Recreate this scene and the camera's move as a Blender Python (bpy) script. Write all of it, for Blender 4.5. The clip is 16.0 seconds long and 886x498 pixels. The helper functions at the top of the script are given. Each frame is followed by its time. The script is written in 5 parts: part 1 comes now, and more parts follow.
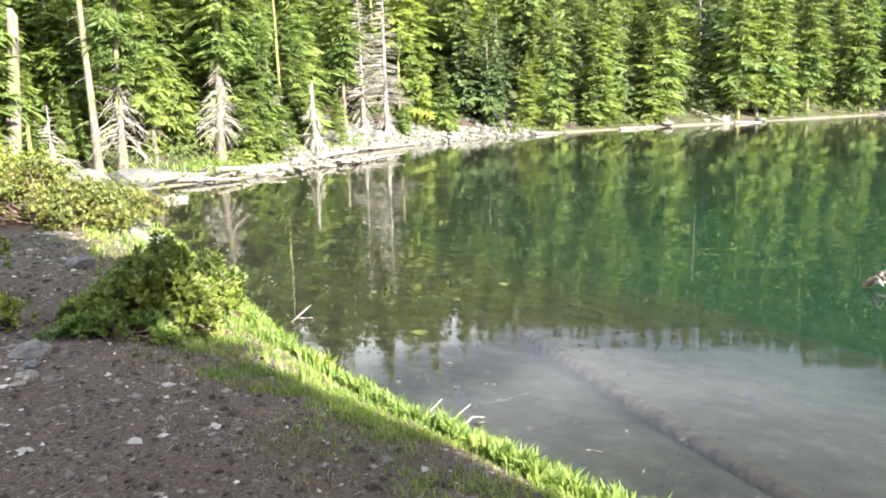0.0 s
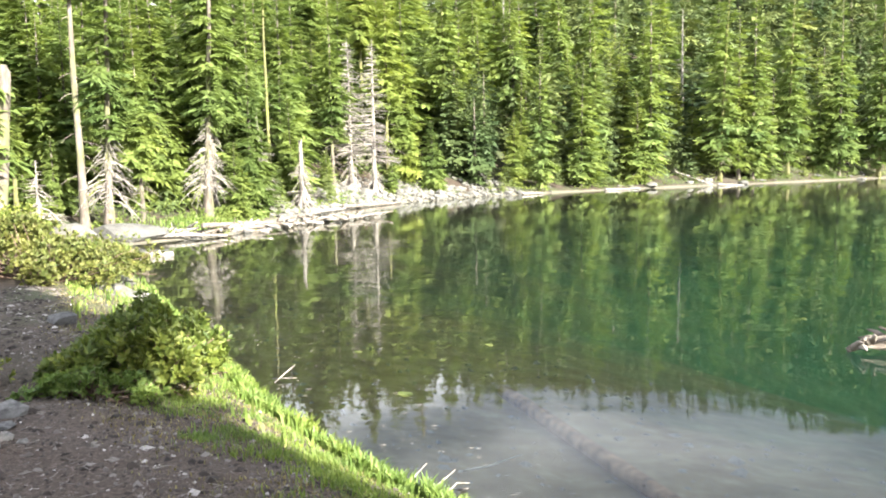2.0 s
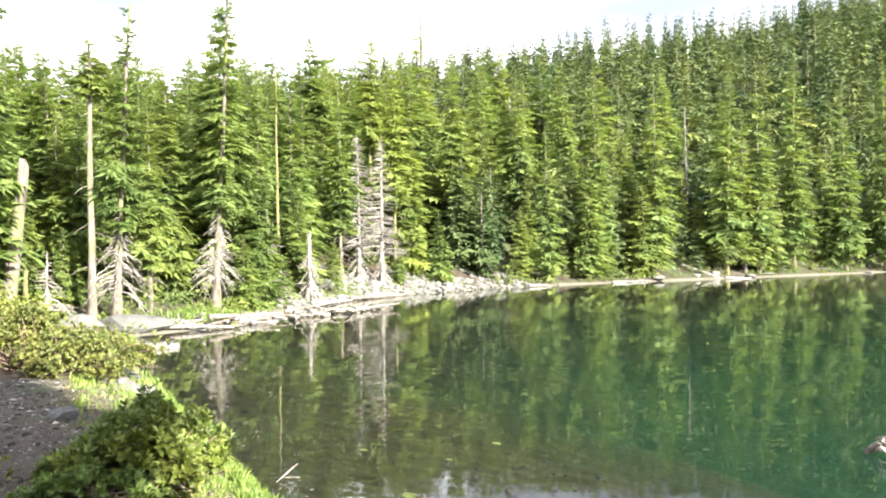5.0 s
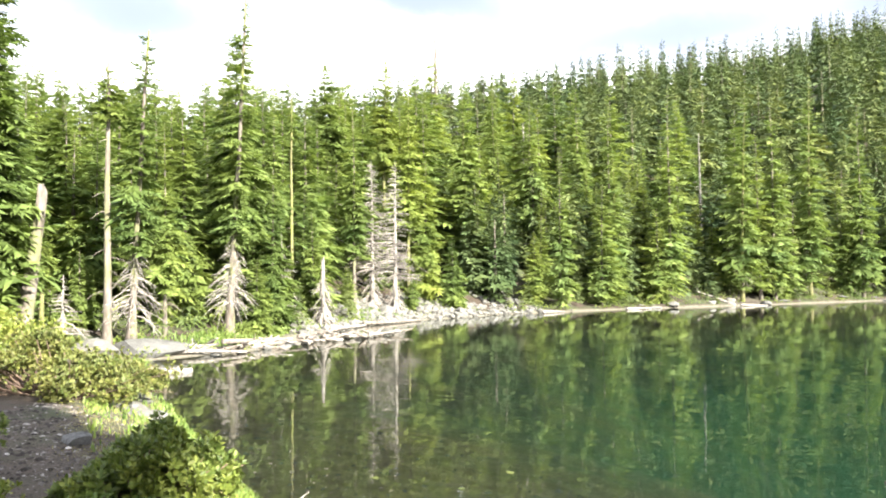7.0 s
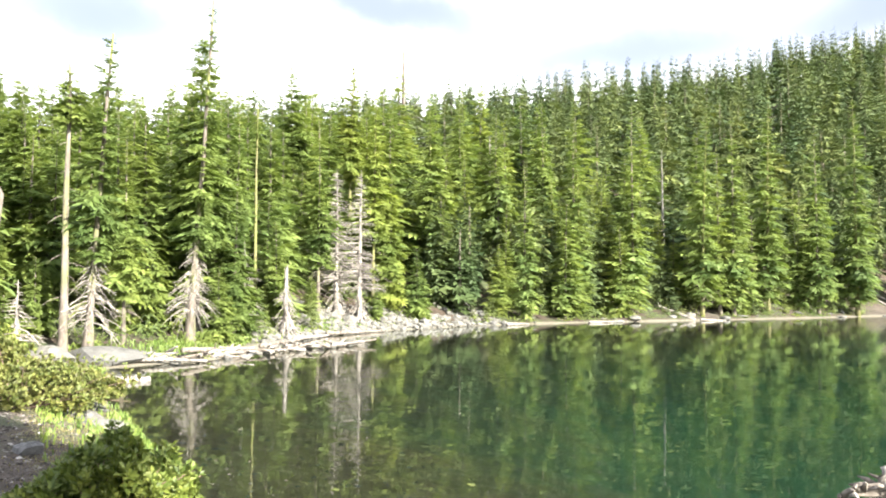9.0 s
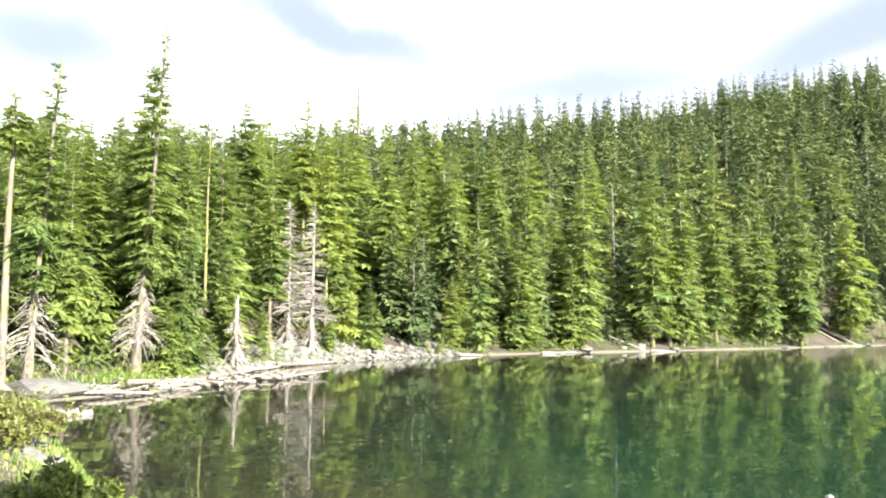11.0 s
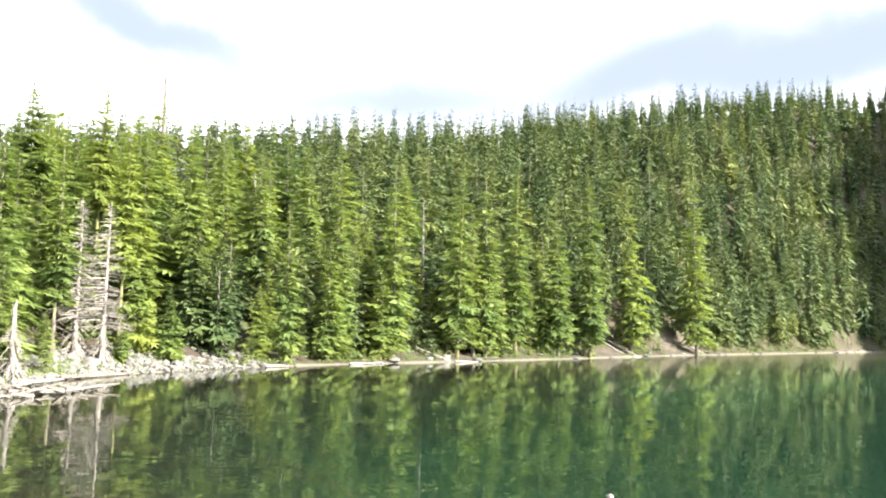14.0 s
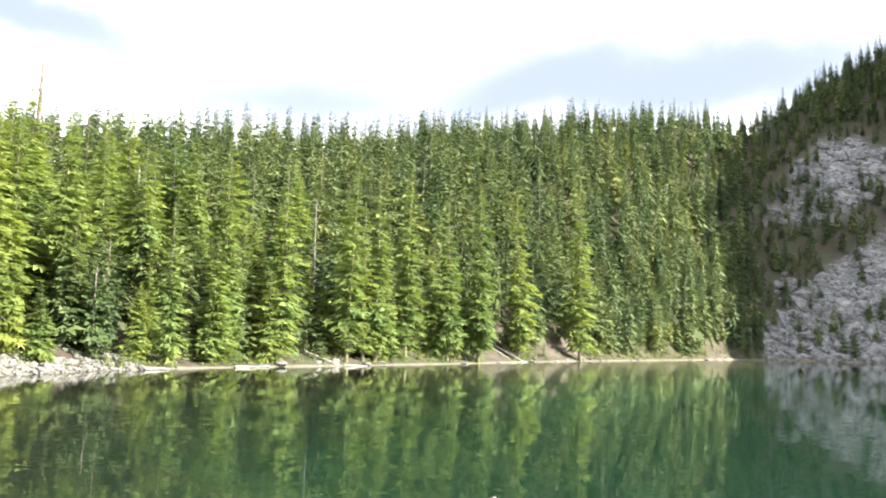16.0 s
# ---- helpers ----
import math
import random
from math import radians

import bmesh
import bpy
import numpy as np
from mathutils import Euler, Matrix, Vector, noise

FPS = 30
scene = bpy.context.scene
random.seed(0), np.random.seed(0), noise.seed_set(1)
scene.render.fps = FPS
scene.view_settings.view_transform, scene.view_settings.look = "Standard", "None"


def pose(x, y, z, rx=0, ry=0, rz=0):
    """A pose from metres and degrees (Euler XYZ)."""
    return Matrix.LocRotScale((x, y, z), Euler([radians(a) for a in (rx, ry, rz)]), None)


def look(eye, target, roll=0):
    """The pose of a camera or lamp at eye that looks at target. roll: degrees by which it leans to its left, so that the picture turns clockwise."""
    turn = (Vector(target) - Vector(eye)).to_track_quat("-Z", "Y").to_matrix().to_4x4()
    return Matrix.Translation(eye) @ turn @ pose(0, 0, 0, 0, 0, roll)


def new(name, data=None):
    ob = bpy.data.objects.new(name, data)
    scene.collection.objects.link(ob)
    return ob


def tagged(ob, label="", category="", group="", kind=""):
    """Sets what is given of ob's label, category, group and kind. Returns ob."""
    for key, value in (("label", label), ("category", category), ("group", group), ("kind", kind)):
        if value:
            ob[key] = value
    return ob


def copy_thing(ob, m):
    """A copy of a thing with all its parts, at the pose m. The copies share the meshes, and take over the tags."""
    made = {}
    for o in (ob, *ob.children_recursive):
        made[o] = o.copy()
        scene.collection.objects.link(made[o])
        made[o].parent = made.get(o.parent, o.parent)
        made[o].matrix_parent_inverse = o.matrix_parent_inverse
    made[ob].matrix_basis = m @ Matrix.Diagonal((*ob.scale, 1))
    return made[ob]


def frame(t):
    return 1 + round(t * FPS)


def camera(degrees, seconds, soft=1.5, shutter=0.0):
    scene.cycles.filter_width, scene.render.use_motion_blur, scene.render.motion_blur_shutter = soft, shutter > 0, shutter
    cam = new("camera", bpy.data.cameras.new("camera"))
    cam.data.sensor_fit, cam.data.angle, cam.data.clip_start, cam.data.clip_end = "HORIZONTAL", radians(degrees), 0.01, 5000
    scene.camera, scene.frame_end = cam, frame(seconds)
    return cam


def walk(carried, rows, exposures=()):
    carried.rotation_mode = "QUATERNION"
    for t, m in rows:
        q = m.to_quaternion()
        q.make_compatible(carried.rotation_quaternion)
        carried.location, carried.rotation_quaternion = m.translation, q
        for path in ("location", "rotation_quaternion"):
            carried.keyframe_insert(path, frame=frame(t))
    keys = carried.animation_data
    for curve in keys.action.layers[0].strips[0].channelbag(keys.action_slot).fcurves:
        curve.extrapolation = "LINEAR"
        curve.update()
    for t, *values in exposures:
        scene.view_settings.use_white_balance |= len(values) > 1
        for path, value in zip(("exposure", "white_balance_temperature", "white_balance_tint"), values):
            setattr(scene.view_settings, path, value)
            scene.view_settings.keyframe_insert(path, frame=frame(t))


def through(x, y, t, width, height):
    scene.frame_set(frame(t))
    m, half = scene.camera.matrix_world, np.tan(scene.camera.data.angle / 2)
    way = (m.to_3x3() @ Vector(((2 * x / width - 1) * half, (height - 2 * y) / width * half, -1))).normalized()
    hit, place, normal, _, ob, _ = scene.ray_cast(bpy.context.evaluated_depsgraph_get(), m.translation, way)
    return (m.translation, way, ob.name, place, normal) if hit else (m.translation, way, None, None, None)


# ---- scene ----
cam = camera(59.9, 16.0, soft=1.9)
PATH = [
    (0.0, pose(0, 0, 2.320, 79.19, 1.87, -0.29)),
    (0.5, pose(0, 0, 2.328, 79.63, 1.43, -0.31)),
    (1.0, pose(0, 0, 2.337, 80.57, 1.42, -0.74)),
    (1.5, pose(0, 0, 2.345, 81.90, 1.40, -0.75)),
    (2.0, pose(0, 0, 2.353, 83.45, 1.11, -1.20)),
    (2.5, pose(0, 0, 2.362, 85.30, 0.76, -1.63)),
    (3.0, pose(0, 0, 2.370, 86.98, 0.96, -1.85)),
    (3.5, pose(0, 0, 2.378, 87.84, 0.52, -1.45)),
    (4.0, pose(0, 0, 2.387, 88.38, 0.50, -1.85)),
    (4.5, pose(0, 0, 2.395, 89.45, 0.97, -1.62)),
    (4.7, pose(0, 0, 2.398, 89.79, 0.97, -1.20)),
    (6.8, pose(0, 0, 2.420, 92.05, 0.60, 0.29)),
    (7.0, pose(0, 0, 2.420, 92.13, 0.58, 0.33)),
    (7.5, pose(0, 0, 2.420, 92.11, 0.47, -0.05)),
    (8.0, pose(0, 0, 2.420, 92.33, -0.01, -0.48)),
    (8.5, pose(0, 0, 2.420, 92.58, -0.28, -1.34)),
    (8.7, pose(0, 0, 2.420, 92.70, -0.28, -1.78)),
    (10.8, pose(0, 0, 2.420, 95.08, -0.38, -5.07)),
    (11.0, pose(0, 0, 2.420, 95.25, -0.40, -5.77)),
    (11.5, pose(0, 0, 2.420, 95.49, -0.59, -8.19)),
    (12.0, pose(0, 0, 2.420, 95.78, -0.76, -10.69)),
    (12.5, pose(0, 0, 2.420, 95.86, -0.55, -12.80)),
    (13.0, pose(0, 0, 2.420, 96.15, -0.65, -14.94)),
    (13.5, pose(0, 0, 2.420, 96.27, -0.79, -17.39)),
    (14.0, pose(0, 0, 2.420, 96.19, -0.87, -19.86)),
    (14.5, pose(0, 0, 2.420, 96.33, -1.09, -21.80)),
    (15.0, pose(0, 0, 2.420, 96.32, -1.12, -23.88)),
    (15.5, pose(0, 0, 2.420, 96.52, -1.19, -25.97)),
    (16.0, pose(0, 0, 2.420, 96.68, -1.60, -27.99)),
]
walk(cam, PATH, [(0.0, 2.76), (2.5, 2.76), (4.5, 2.72), (8.0, 2.62), (11.0, 2.58), (16.0, 2.60)])

# ---- light ----
SUN_AZ, SUN_EL = 138.0, 28.0  # degrees clockwise from +y, and above the horizon


def build_world():
    w = bpy.data.worlds.new("sky")
    w.use_nodes = True
    scene.world = w
    nt = w.node_tree
    nt.nodes.clear()
    N = nt.nodes.new
    L = nt.links.new
    out, bg = N("ShaderNodeOutputWorld"), N("ShaderNodeBackground")
    sky = N("ShaderNodeTexSky")
    sky.sky_type, sky.sun_disc = "NISHITA", False
    sky.sun_elevation, sky.sun_rotation = radians(SUN_EL), radians(SUN_AZ)
    sky.altitude, sky.air_density, sky.dust_density = 1800, 1.0, 0.6
    tc, sep = N("ShaderNodeTexCoord"), N("ShaderNodeSeparateXYZ")
    L(tc.outputs["Generated"], sep.inputs[0])

    def calc(op, a, b=0.0, clamp=False):
        m = N("ShaderNodeMath")
        m.operation, m.use_clamp = op, clamp
        for k, v in ((0, a), (1, b)):
            if isinstance(v, (int, float)):
                m.inputs[k].default_value = v
            else:
                L(v, m.inputs[k])
        return m.outputs[0]

    nz = N("ShaderNodeTexNoise")
    nz.inputs["Scale"].default_value, nz.inputs["Detail"].default_value, nz.inputs["Roughness"].default_value = 7.0, 5, 0.55
    L(tc.outputs["Generated"], nz.inputs[0])
    wobble = calc("SUBTRACT", nz.outputs["Fac"], 0.5)
    az = calc("ADD", calc("MULTIPLY", calc("ARCTAN2", sep.outputs["X"], sep.outputs["Y"]), 57.296), calc("MULTIPLY", wobble, 9.0))
    el = calc("ADD", calc("MULTIPLY", calc("ARCSINE", sep.outputs["Z"]), 57.296), calc("MULTIPLY", wobble, 4.5))
    gaps = None
    # gaps in the cloud: bearing, elevation, half width, half height, fall per degree, depth
    for a0, e0, wa, we, fall, depth in CLOUD_GAPS:
        da = calc("SUBTRACT", az, a0)
        de = calc("ADD", calc("SUBTRACT", el, e0), calc("MULTIPLY", da, fall))
        q = calc("ADD", calc("POWER", calc("DIVIDE", da, wa), 2.0), calc("POWER", calc("DIVIDE", de, we), 2.0))
        g = calc("MULTIPLY", calc("EXPONENT", calc("MULTIPLY", q, -1.0)), depth)
        gaps = g if gaps is None else calc("ADD", gaps, g)
    wide = N("ShaderNodeTexNoise")
    wide.inputs["Scale"].default_value, wide.inputs["Detail"].default_value = 2.2, 4
    L(tc.outputs["Generated"], wide.inputs[0])
    high = calc("MULTIPLY", calc("SUBTRACT", sep.outputs["Z"], 0.42), 4.0, True)
    gaps = calc("ADD", gaps, calc("MULTIPLY", calc("MULTIPLY", calc("SUBTRACT", wide.outputs["Fac"], 0.42), 5.0, True), high))
    cover = calc("POWER", calc("SUBTRACT", 1.0, gaps, True), 3.5)
    mix = N("ShaderNodeMix")
    mix.data_type = "RGBA"
    L(cover, mix.inputs["Factor"])
    gain = N("ShaderNodeMix")
    gain.data_type, gain.blend_type = "RGBA", "MIX"
    gain.inputs["Factor"].default_value = 0.93
    gain.inputs["B"].default_value = (1.5, 1.68, 2.2, 1)
    L(sky.outputs[0], gain.inputs["A"])
    L(gain.outputs["Result"], mix.inputs["A"])
    mix.inputs["B"].default_value = (8.6, 8.7, 9.1, 1)
    L(mix.outputs["Result"], bg.inputs[0])
    bg.inputs[1].default_value = 0.084
    L(bg.outputs[0], out.inputs[0])


# the last two gaps are added to dim the sky mirrored in near water
CLOUD_GAPS = [(-3.5, 20.8, 9.0, 2.5, 0.26, 0.80), (46.0, 18.8, 15.0, 2.6, 0.0, 0.90), (17.0, 17.0, 11.0, 1.9, 0.0, 0.62), (-22.0, 18.4, 8.0, 2.8, 0.0, 0.75), (33.0, 18.4, 6.0, 1.5, -0.3, 0.35), (14.0, 31.5, 20.0, 5.0, 0.0, 0.40), (24.0, 24.5, 30.0, 5.0, 0.0, 0.42)]
build_world()
sun = new("sun", bpy.data.lights.new("sun", "SUN"))
sun.data.energy, sun.data.angle, sun.data.color = 4.9, radians(0.55), (1.0, 0.93, 0.80)
SUN_DIR = Vector((math.sin(radians(SUN_AZ)) * math.cos(radians(SUN_EL)), math.cos(radians(SUN_AZ)) * math.cos(radians(SUN_EL)), math.sin(radians(SUN_EL))))
sun.matrix_world = look((0, 0, 60), Vector((0, 0, 60)) - SUN_DIR)


# ---- materials ----
def material(name):
    m = bpy.data.materials.new(name)
    m.use_nodes = True
    nt = m.node_tree
    return m, nt, nt.nodes["Principled BSDF"], nt.nodes["Material Output"]


def noise_node(nt, scale, detail=4, rough=0.55, coord="Object", vec=None, stretch=None):
    n = nt.nodes.new("ShaderNodeTexNoise")
    n.inputs["Scale"].default_value, n.inputs["Detail"].default_value, n.inputs["Roughness"].default_value = scale, detail, rough
    if vec is None:
        vec = nt.nodes.new("ShaderNodeTexCoord").outputs[coord]
    if stretch:
        mp = nt.nodes.new("ShaderNodeMapping")
        mp.inputs["Scale"].default_value = stretch
        nt.links.new(vec, mp.inputs[0])
        vec = mp.outputs[0]
    nt.links.new(vec, n.inputs["Vector"])
    return n.outputs["Fac"]


def ramp_node(nt, fac, *stops):
    r = nt.nodes.new("ShaderNodeValToRGB")
    els = r.color_ramp.elements
    while len(els) < len(stops):
        els.new(0.5)
    for e, (p, c) in zip(els, stops):
        e.position, e.color = p, (*c, 1) if len(c) == 3 else c
    nt.links.new(fac, r.inputs[0])
    return r.outputs[0]


def mix_node(nt, fac, a, b, blend="MIX"):
    m = nt.nodes.new("ShaderNodeMix")
    m.data_type, m.blend_type = "RGBA", blend
    for sock, v in ((m.inputs["Factor"], fac), (m.inputs["A"], a), (m.inputs["B"], b)):
        if isinstance(v, (int, float)):
            sock.default_value = v
        elif isinstance(v, tuple):
            sock.default_value = (*v, 1)
        else:
            nt.links.new(v, sock)
    return m.outputs["Result"]


def math_node(nt, op, a, b=0.0, clamp=False):
    m = nt.nodes.new("ShaderNodeMath")
    m.operation, m.use_clamp = op, clamp
    for k, v in ((0, a), (1, b)):
        if isinstance(v, (int, float)):
            m.inputs[k].default_value = v
        else:
            nt.links.new(v, m.inputs[k])
    return m.outputs[0]


def bump_node(nt, height, strength, distance):
    b = nt.nodes.new("ShaderNodeBump")
    b.inputs["Strength"].default_value, b.inputs["Distance"].default_value = strength, distance
    nt.links.new(height, b.inputs["Height"])
    return b.outputs[0]


def attr_node(nt, name):
    a = nt.nodes.new("ShaderNodeAttribute")
    a.attribute_name = name
    return a.outputs["Fac"]


def leaf_material(name, dark, mid, light, through=0.3, patch=0.25, rough=0.55, tint=None):
    """Leaves or needles: hue varies from tree to tree, from clump to clump and from leaf to leaf, and light passes through."""
    m, nt, p, out = material(name)
    geo = nt.nodes.new("ShaderNodeNewGeometry")
    info = nt.nodes.new("ShaderNodeObjectInfo")
    col = ramp_node(nt, geo.outputs["Random Per Island"], (0.0, dark), (0.5, mid), (1.0, light))
    big = ramp_node(nt, noise_node(nt, patch, 2, coord="Object"), (0.3, (0.72, 0.80, 0.80)), (0.7, (1.22, 1.12, 0.85)))
    col = mix_node(nt, 1.0, col, big, "MULTIPLY")
    spread = 1.5 if tint else 0.9
    tone = lambda r, g, b: tuple(1 + (c - 1) * spread for c in (r, g, b))
    per = ramp_node(nt, attr_node(nt, tint) if tint else info.outputs["Random"], (0.0, tone(0.66, 0.73, 0.71)), (0.5, (0.98, 1.0, 1.0)), (1.0, tone(1.19, 1.13, 0.97)))
    col = mix_node(nt, 1.0, col, per, "MULTIPLY")
    nt.links.new(col, p.inputs["Base Color"])
    p.inputs["Roughness"].default_value = rough
    p.inputs["Specular IOR Level"].default_value = 0.3
    tr = nt.nodes.new("ShaderNodeBsdfTranslucent")
    nt.links.new(mix_node(nt, 1.0, col, (1.12, 1.15, 0.75), "MULTIPLY"), tr.inputs[0])
    ms = nt.nodes.new("ShaderNodeMixShader")
    ms.inputs[0].default_value = through
    nt.links.new(p.outputs[0], ms.inputs[1])
    nt.links.new(tr.outputs[0], ms.inputs[2])
    nt.links.new(ms.outputs[0], out.inputs[0])
    return m


def bark_material(name, dark, light, moss=None, scale=6.0, grain=(1, 1, 0.3)):
    m, nt, p, out = material(name)
    f = noise_node(nt, scale, 6, 0.65, stretch=grain)
    col = ramp_node(nt, f, (0.34, dark), (0.62, light))
    col = mix_node(nt, 1.0, col, ramp_node(nt, noise_node(nt, 1.3, 3), (0.3, (0.7, 0.68, 0.66)), (0.7, (1.2, 1.2, 1.2))), "MULTIPLY")
    if moss:
        g = ramp_node(nt, noise_node(nt, 0.9, 3), (0.47, (0, 0, 0)), (0.68, (1, 1, 1)))
        col = mix_node(nt, g, col, moss)
    nt.links.new(col, p.inputs["Base Color"])
    p.inputs["Roughness"].default_value = 0.9
    nt.links.new(bump_node(nt, f, 0.6, 0.03), p.inputs["Normal"])
    return m


def stone_material(name, dark, light, lichen=(0.2, 0.2, 0.17), scale=3.0):
    m, nt, p, out = material(name)
    f = noise_node(nt, scale, 8, 0.62)
    g = noise_node(nt, scale * 9, 4, 0.6)
    col = ramp_node(nt, f, (0.3, dark), (0.68, light))
    col = mix_node(nt, ramp_node(nt, g, (0.52, (0, 0, 0)), (0.72, (0.7, 0.7, 0.7))), col, lichen)
    info = nt.nodes.new("ShaderNodeObjectInfo")
    col = mix_node(nt, 1.0, col, ramp_node(nt, info.outputs["Random"], (0, (0.75, 0.75, 0.77)), (1, (1.2, 1.17, 1.12))), "MULTIPLY")
    nt.links.new(col, p.inputs["Base Color"])
    p.inputs["Roughness"].default_value = 0.88
    nt.links.new(bump_node(nt, math_node(nt, "ADD", f, g), 0.5, 0.04), p.inputs["Normal"])
    return m


def ground_material():
    """Gravelly path, duff under the trees, pale gravel at the water's edge, silt on the bed of the lake, tinted emerald
    offshore for the water's depth.
    """
    m, nt, p, out = material("earth")
    tc = nt.nodes.new("ShaderNodeTexCoord").outputs["Object"]
    s = attr_node(nt, "shore")
    rock = attr_node(nt, "rocky")
    fine = noise_node(nt, 42.0, 8, 0.9, vec=tc)
    mid = noise_node(nt, 5.0, 5, 0.6, vec=tc)
    big = noise_node(nt, 0.6, 4, 0.55, vec=tc)
    path = ramp_node(nt, fine, (0.36, (0.010, 0.0075, 0.0056)), (0.47, (0.035, 0.024, 0.0175)), (0.55, (0.074, 0.055, 0.043)), (0.63, (0.21, 0.185, 0.165)))
    path = mix_node(nt, ramp_node(nt, mid, (0.4, (0, 0, 0)), (0.7, (0.45, 0.45, 0.45))), path, (0.052, 0.031, 0.019))
    duff = ramp_node(nt, mid, (0.3, (0.022, 0.015, 0.010)), (0.7, (0.066, 0.048, 0.033)))
    land = mix_node(nt, ramp_node(nt, big, (0.45, (0, 0, 0)), (0.6, (1, 1, 1))), duff, ramp_node(nt, mid, (0.3, (0.022, 0.032, 0.010)), (0.7, (0.052, 0.066, 0.024))))
    far = ramp_node(nt, math_node(nt, "MULTIPLY", attr_node(nt, "range"), 1 / 60.0), (0.10, (0, 0, 0)), (0.22, (1, 1, 1)))
    col = mix_node(nt, far, path, land)
    crag = math_node(nt, "ADD", math_node(nt, "MULTIPLY", noise_node(nt, 0.45, 8, 0.7, vec=tc, stretch=(1, 1, 1.8)), 0.75), math_node(nt, "MULTIPLY", noise_node(nt, 2.6, 4, 0.6, vec=tc), 0.25))
    scree = ramp_node(nt, crag, (0.40, (0.05, 0.048, 0.045)), (0.5, (0.14, 0.139, 0.135)), (0.6, (0.29, 0.290, 0.284)))
    col = mix_node(nt, rock, col, scree)
    earth = ramp_node(nt, crag, (0.38, (0.024, 0.018, 0.013)), (0.5, (0.052, 0.041, 0.032)), (0.62, (0.10, 0.084, 0.069)))
    col = mix_node(nt, attr_node(nt, "slide"), col, earth)
    edge = ramp_node(nt, math_node(nt, "ADD", math_node(nt, "MULTIPLY", s, 0.42), math_node(nt, "MULTIPLY", mid, 0.5)), (0.33, (1, 1, 1)), (0.5, (0, 0, 0)))
    edge = math_node(nt, "MULTIPLY", edge, far)
    col = mix_node(nt, edge, col, ramp_node(nt, fine, (0.3, (0.085, 0.078, 0.056)), (0.7, (0.20, 0.185, 0.15))))
    silt = ramp_node(nt, noise_node(nt, 2.2, 6, 0.7, vec=tc), (0.25, (0.068, 0.048, 0.021)), (0.55, (0.145, 0.112, 0.060)), (0.75, (0.22, 0.185, 0.125)))
    # emerald bed colour stands in for light absorbed by deep water
    deep = ramp_node(nt, big, (0.3, (0.022, 0.094, 0.042)), (0.7, (0.034, 0.128, 0.058)))
    patchy = noise_node(nt, 0.35, 5, 0.65, vec=tc)
    dfac = ramp_node(nt, math_node(nt, "ADD", math_node(nt, "MULTIPLY", s, -1 / 30.0), math_node(nt, "MULTIPLY", math_node(nt, "SUBTRACT", patchy, 0.5), 0.5)), (0.10, (0, 0, 0)), (0.50, (1, 1, 1)))
    bed = mix_node(nt, dfac, silt, deep)
    wet = ramp_node(nt, math_node(nt, "ADD", math_node(nt, "MULTIPLY", s, 4.0), 0.5), (0.45, (0, 0, 0)), (0.55, (1, 1, 1)))
    col = mix_node(nt, wet, bed, col)
    nt.links.new(col, p.inputs["Base Color"])
    p.inputs["Roughness"].default_value = 0.95
    nt.links.new(bump_node(nt, math_node(nt, "ADD", fine, mid), 0.5, 0.03), p.inputs["Normal"])
    return m


def water_material():
    """Clear water: mirror by Fresnel, the bed seen through it, light ripples that run across the lake."""
    m, nt, p, out = material("lake_water")
    nt.nodes.remove(p)
    tc = nt.nodes.new("ShaderNodeTexCoord").outputs["Object"]
    h1 = noise_node(nt, 1.5, 1, 0.4, vec=tc, stretch=(0.55, 1.0, 1))
    h2 = noise_node(nt, 4.0, 1, 0.5, vec=tc, stretch=(0.6, 1.0, 1))
    calm = ramp_node(nt, noise_node(nt, 0.05, 3, vec=tc), (0.35, (0.35, 0.35, 0.35)), (0.65, (1, 1, 1)))
    h = math_node(nt, "ADD", h1, math_node(nt, "MULTIPLY", h2, 0.16))
    wind = attr_node(nt, "wind")
    b = nt.nodes.new("ShaderNodeBump")
    b.inputs["Distance"].default_value = 0.012
    nt.links.new(math_node(nt, "ADD", math_node(nt, "MULTIPLY", calm, 0.58), math_node(nt, "MULTIPLY", wind, 0.45)), b.inputs["Strength"])
    nt.links.new(h, b.inputs["Height"])
    fr = nt.nodes.new("ShaderNodeFresnel")
    fr.inputs["IOR"].default_value = 1.34
    nt.links.new(b.outputs[0], fr.inputs["Normal"])
    gl = nt.nodes.new("ShaderNodeBsdfGlossy")
    gl.inputs["Roughness"].default_value = 0.0
    gl.inputs["Color"].default_value = (0.95, 0.97, 0.96, 1)
    nt.links.new(b.outputs[0], gl.inputs["Normal"])
    tr = nt.nodes.new("ShaderNodeBsdfTransparent")
    tr.inputs[0].default_value = (0.86, 0.94, 0.89, 1)
    ms = nt.nodes.new("ShaderNodeMixShader")
    nt.links.new(math_node(nt, "MULTIPLY", fr.outputs[0], math_node(nt, "SUBTRACT", 1.0, math_node(nt, "MULTIPLY", wind, 0.30))), ms.inputs[0])
    nt.links.new(tr.outputs[0], ms.inputs[1])
    nt.links.new(gl.outputs[0], ms.inputs[2])
    nt.links.new(ms.outputs[0], out.inputs[0])
    return m


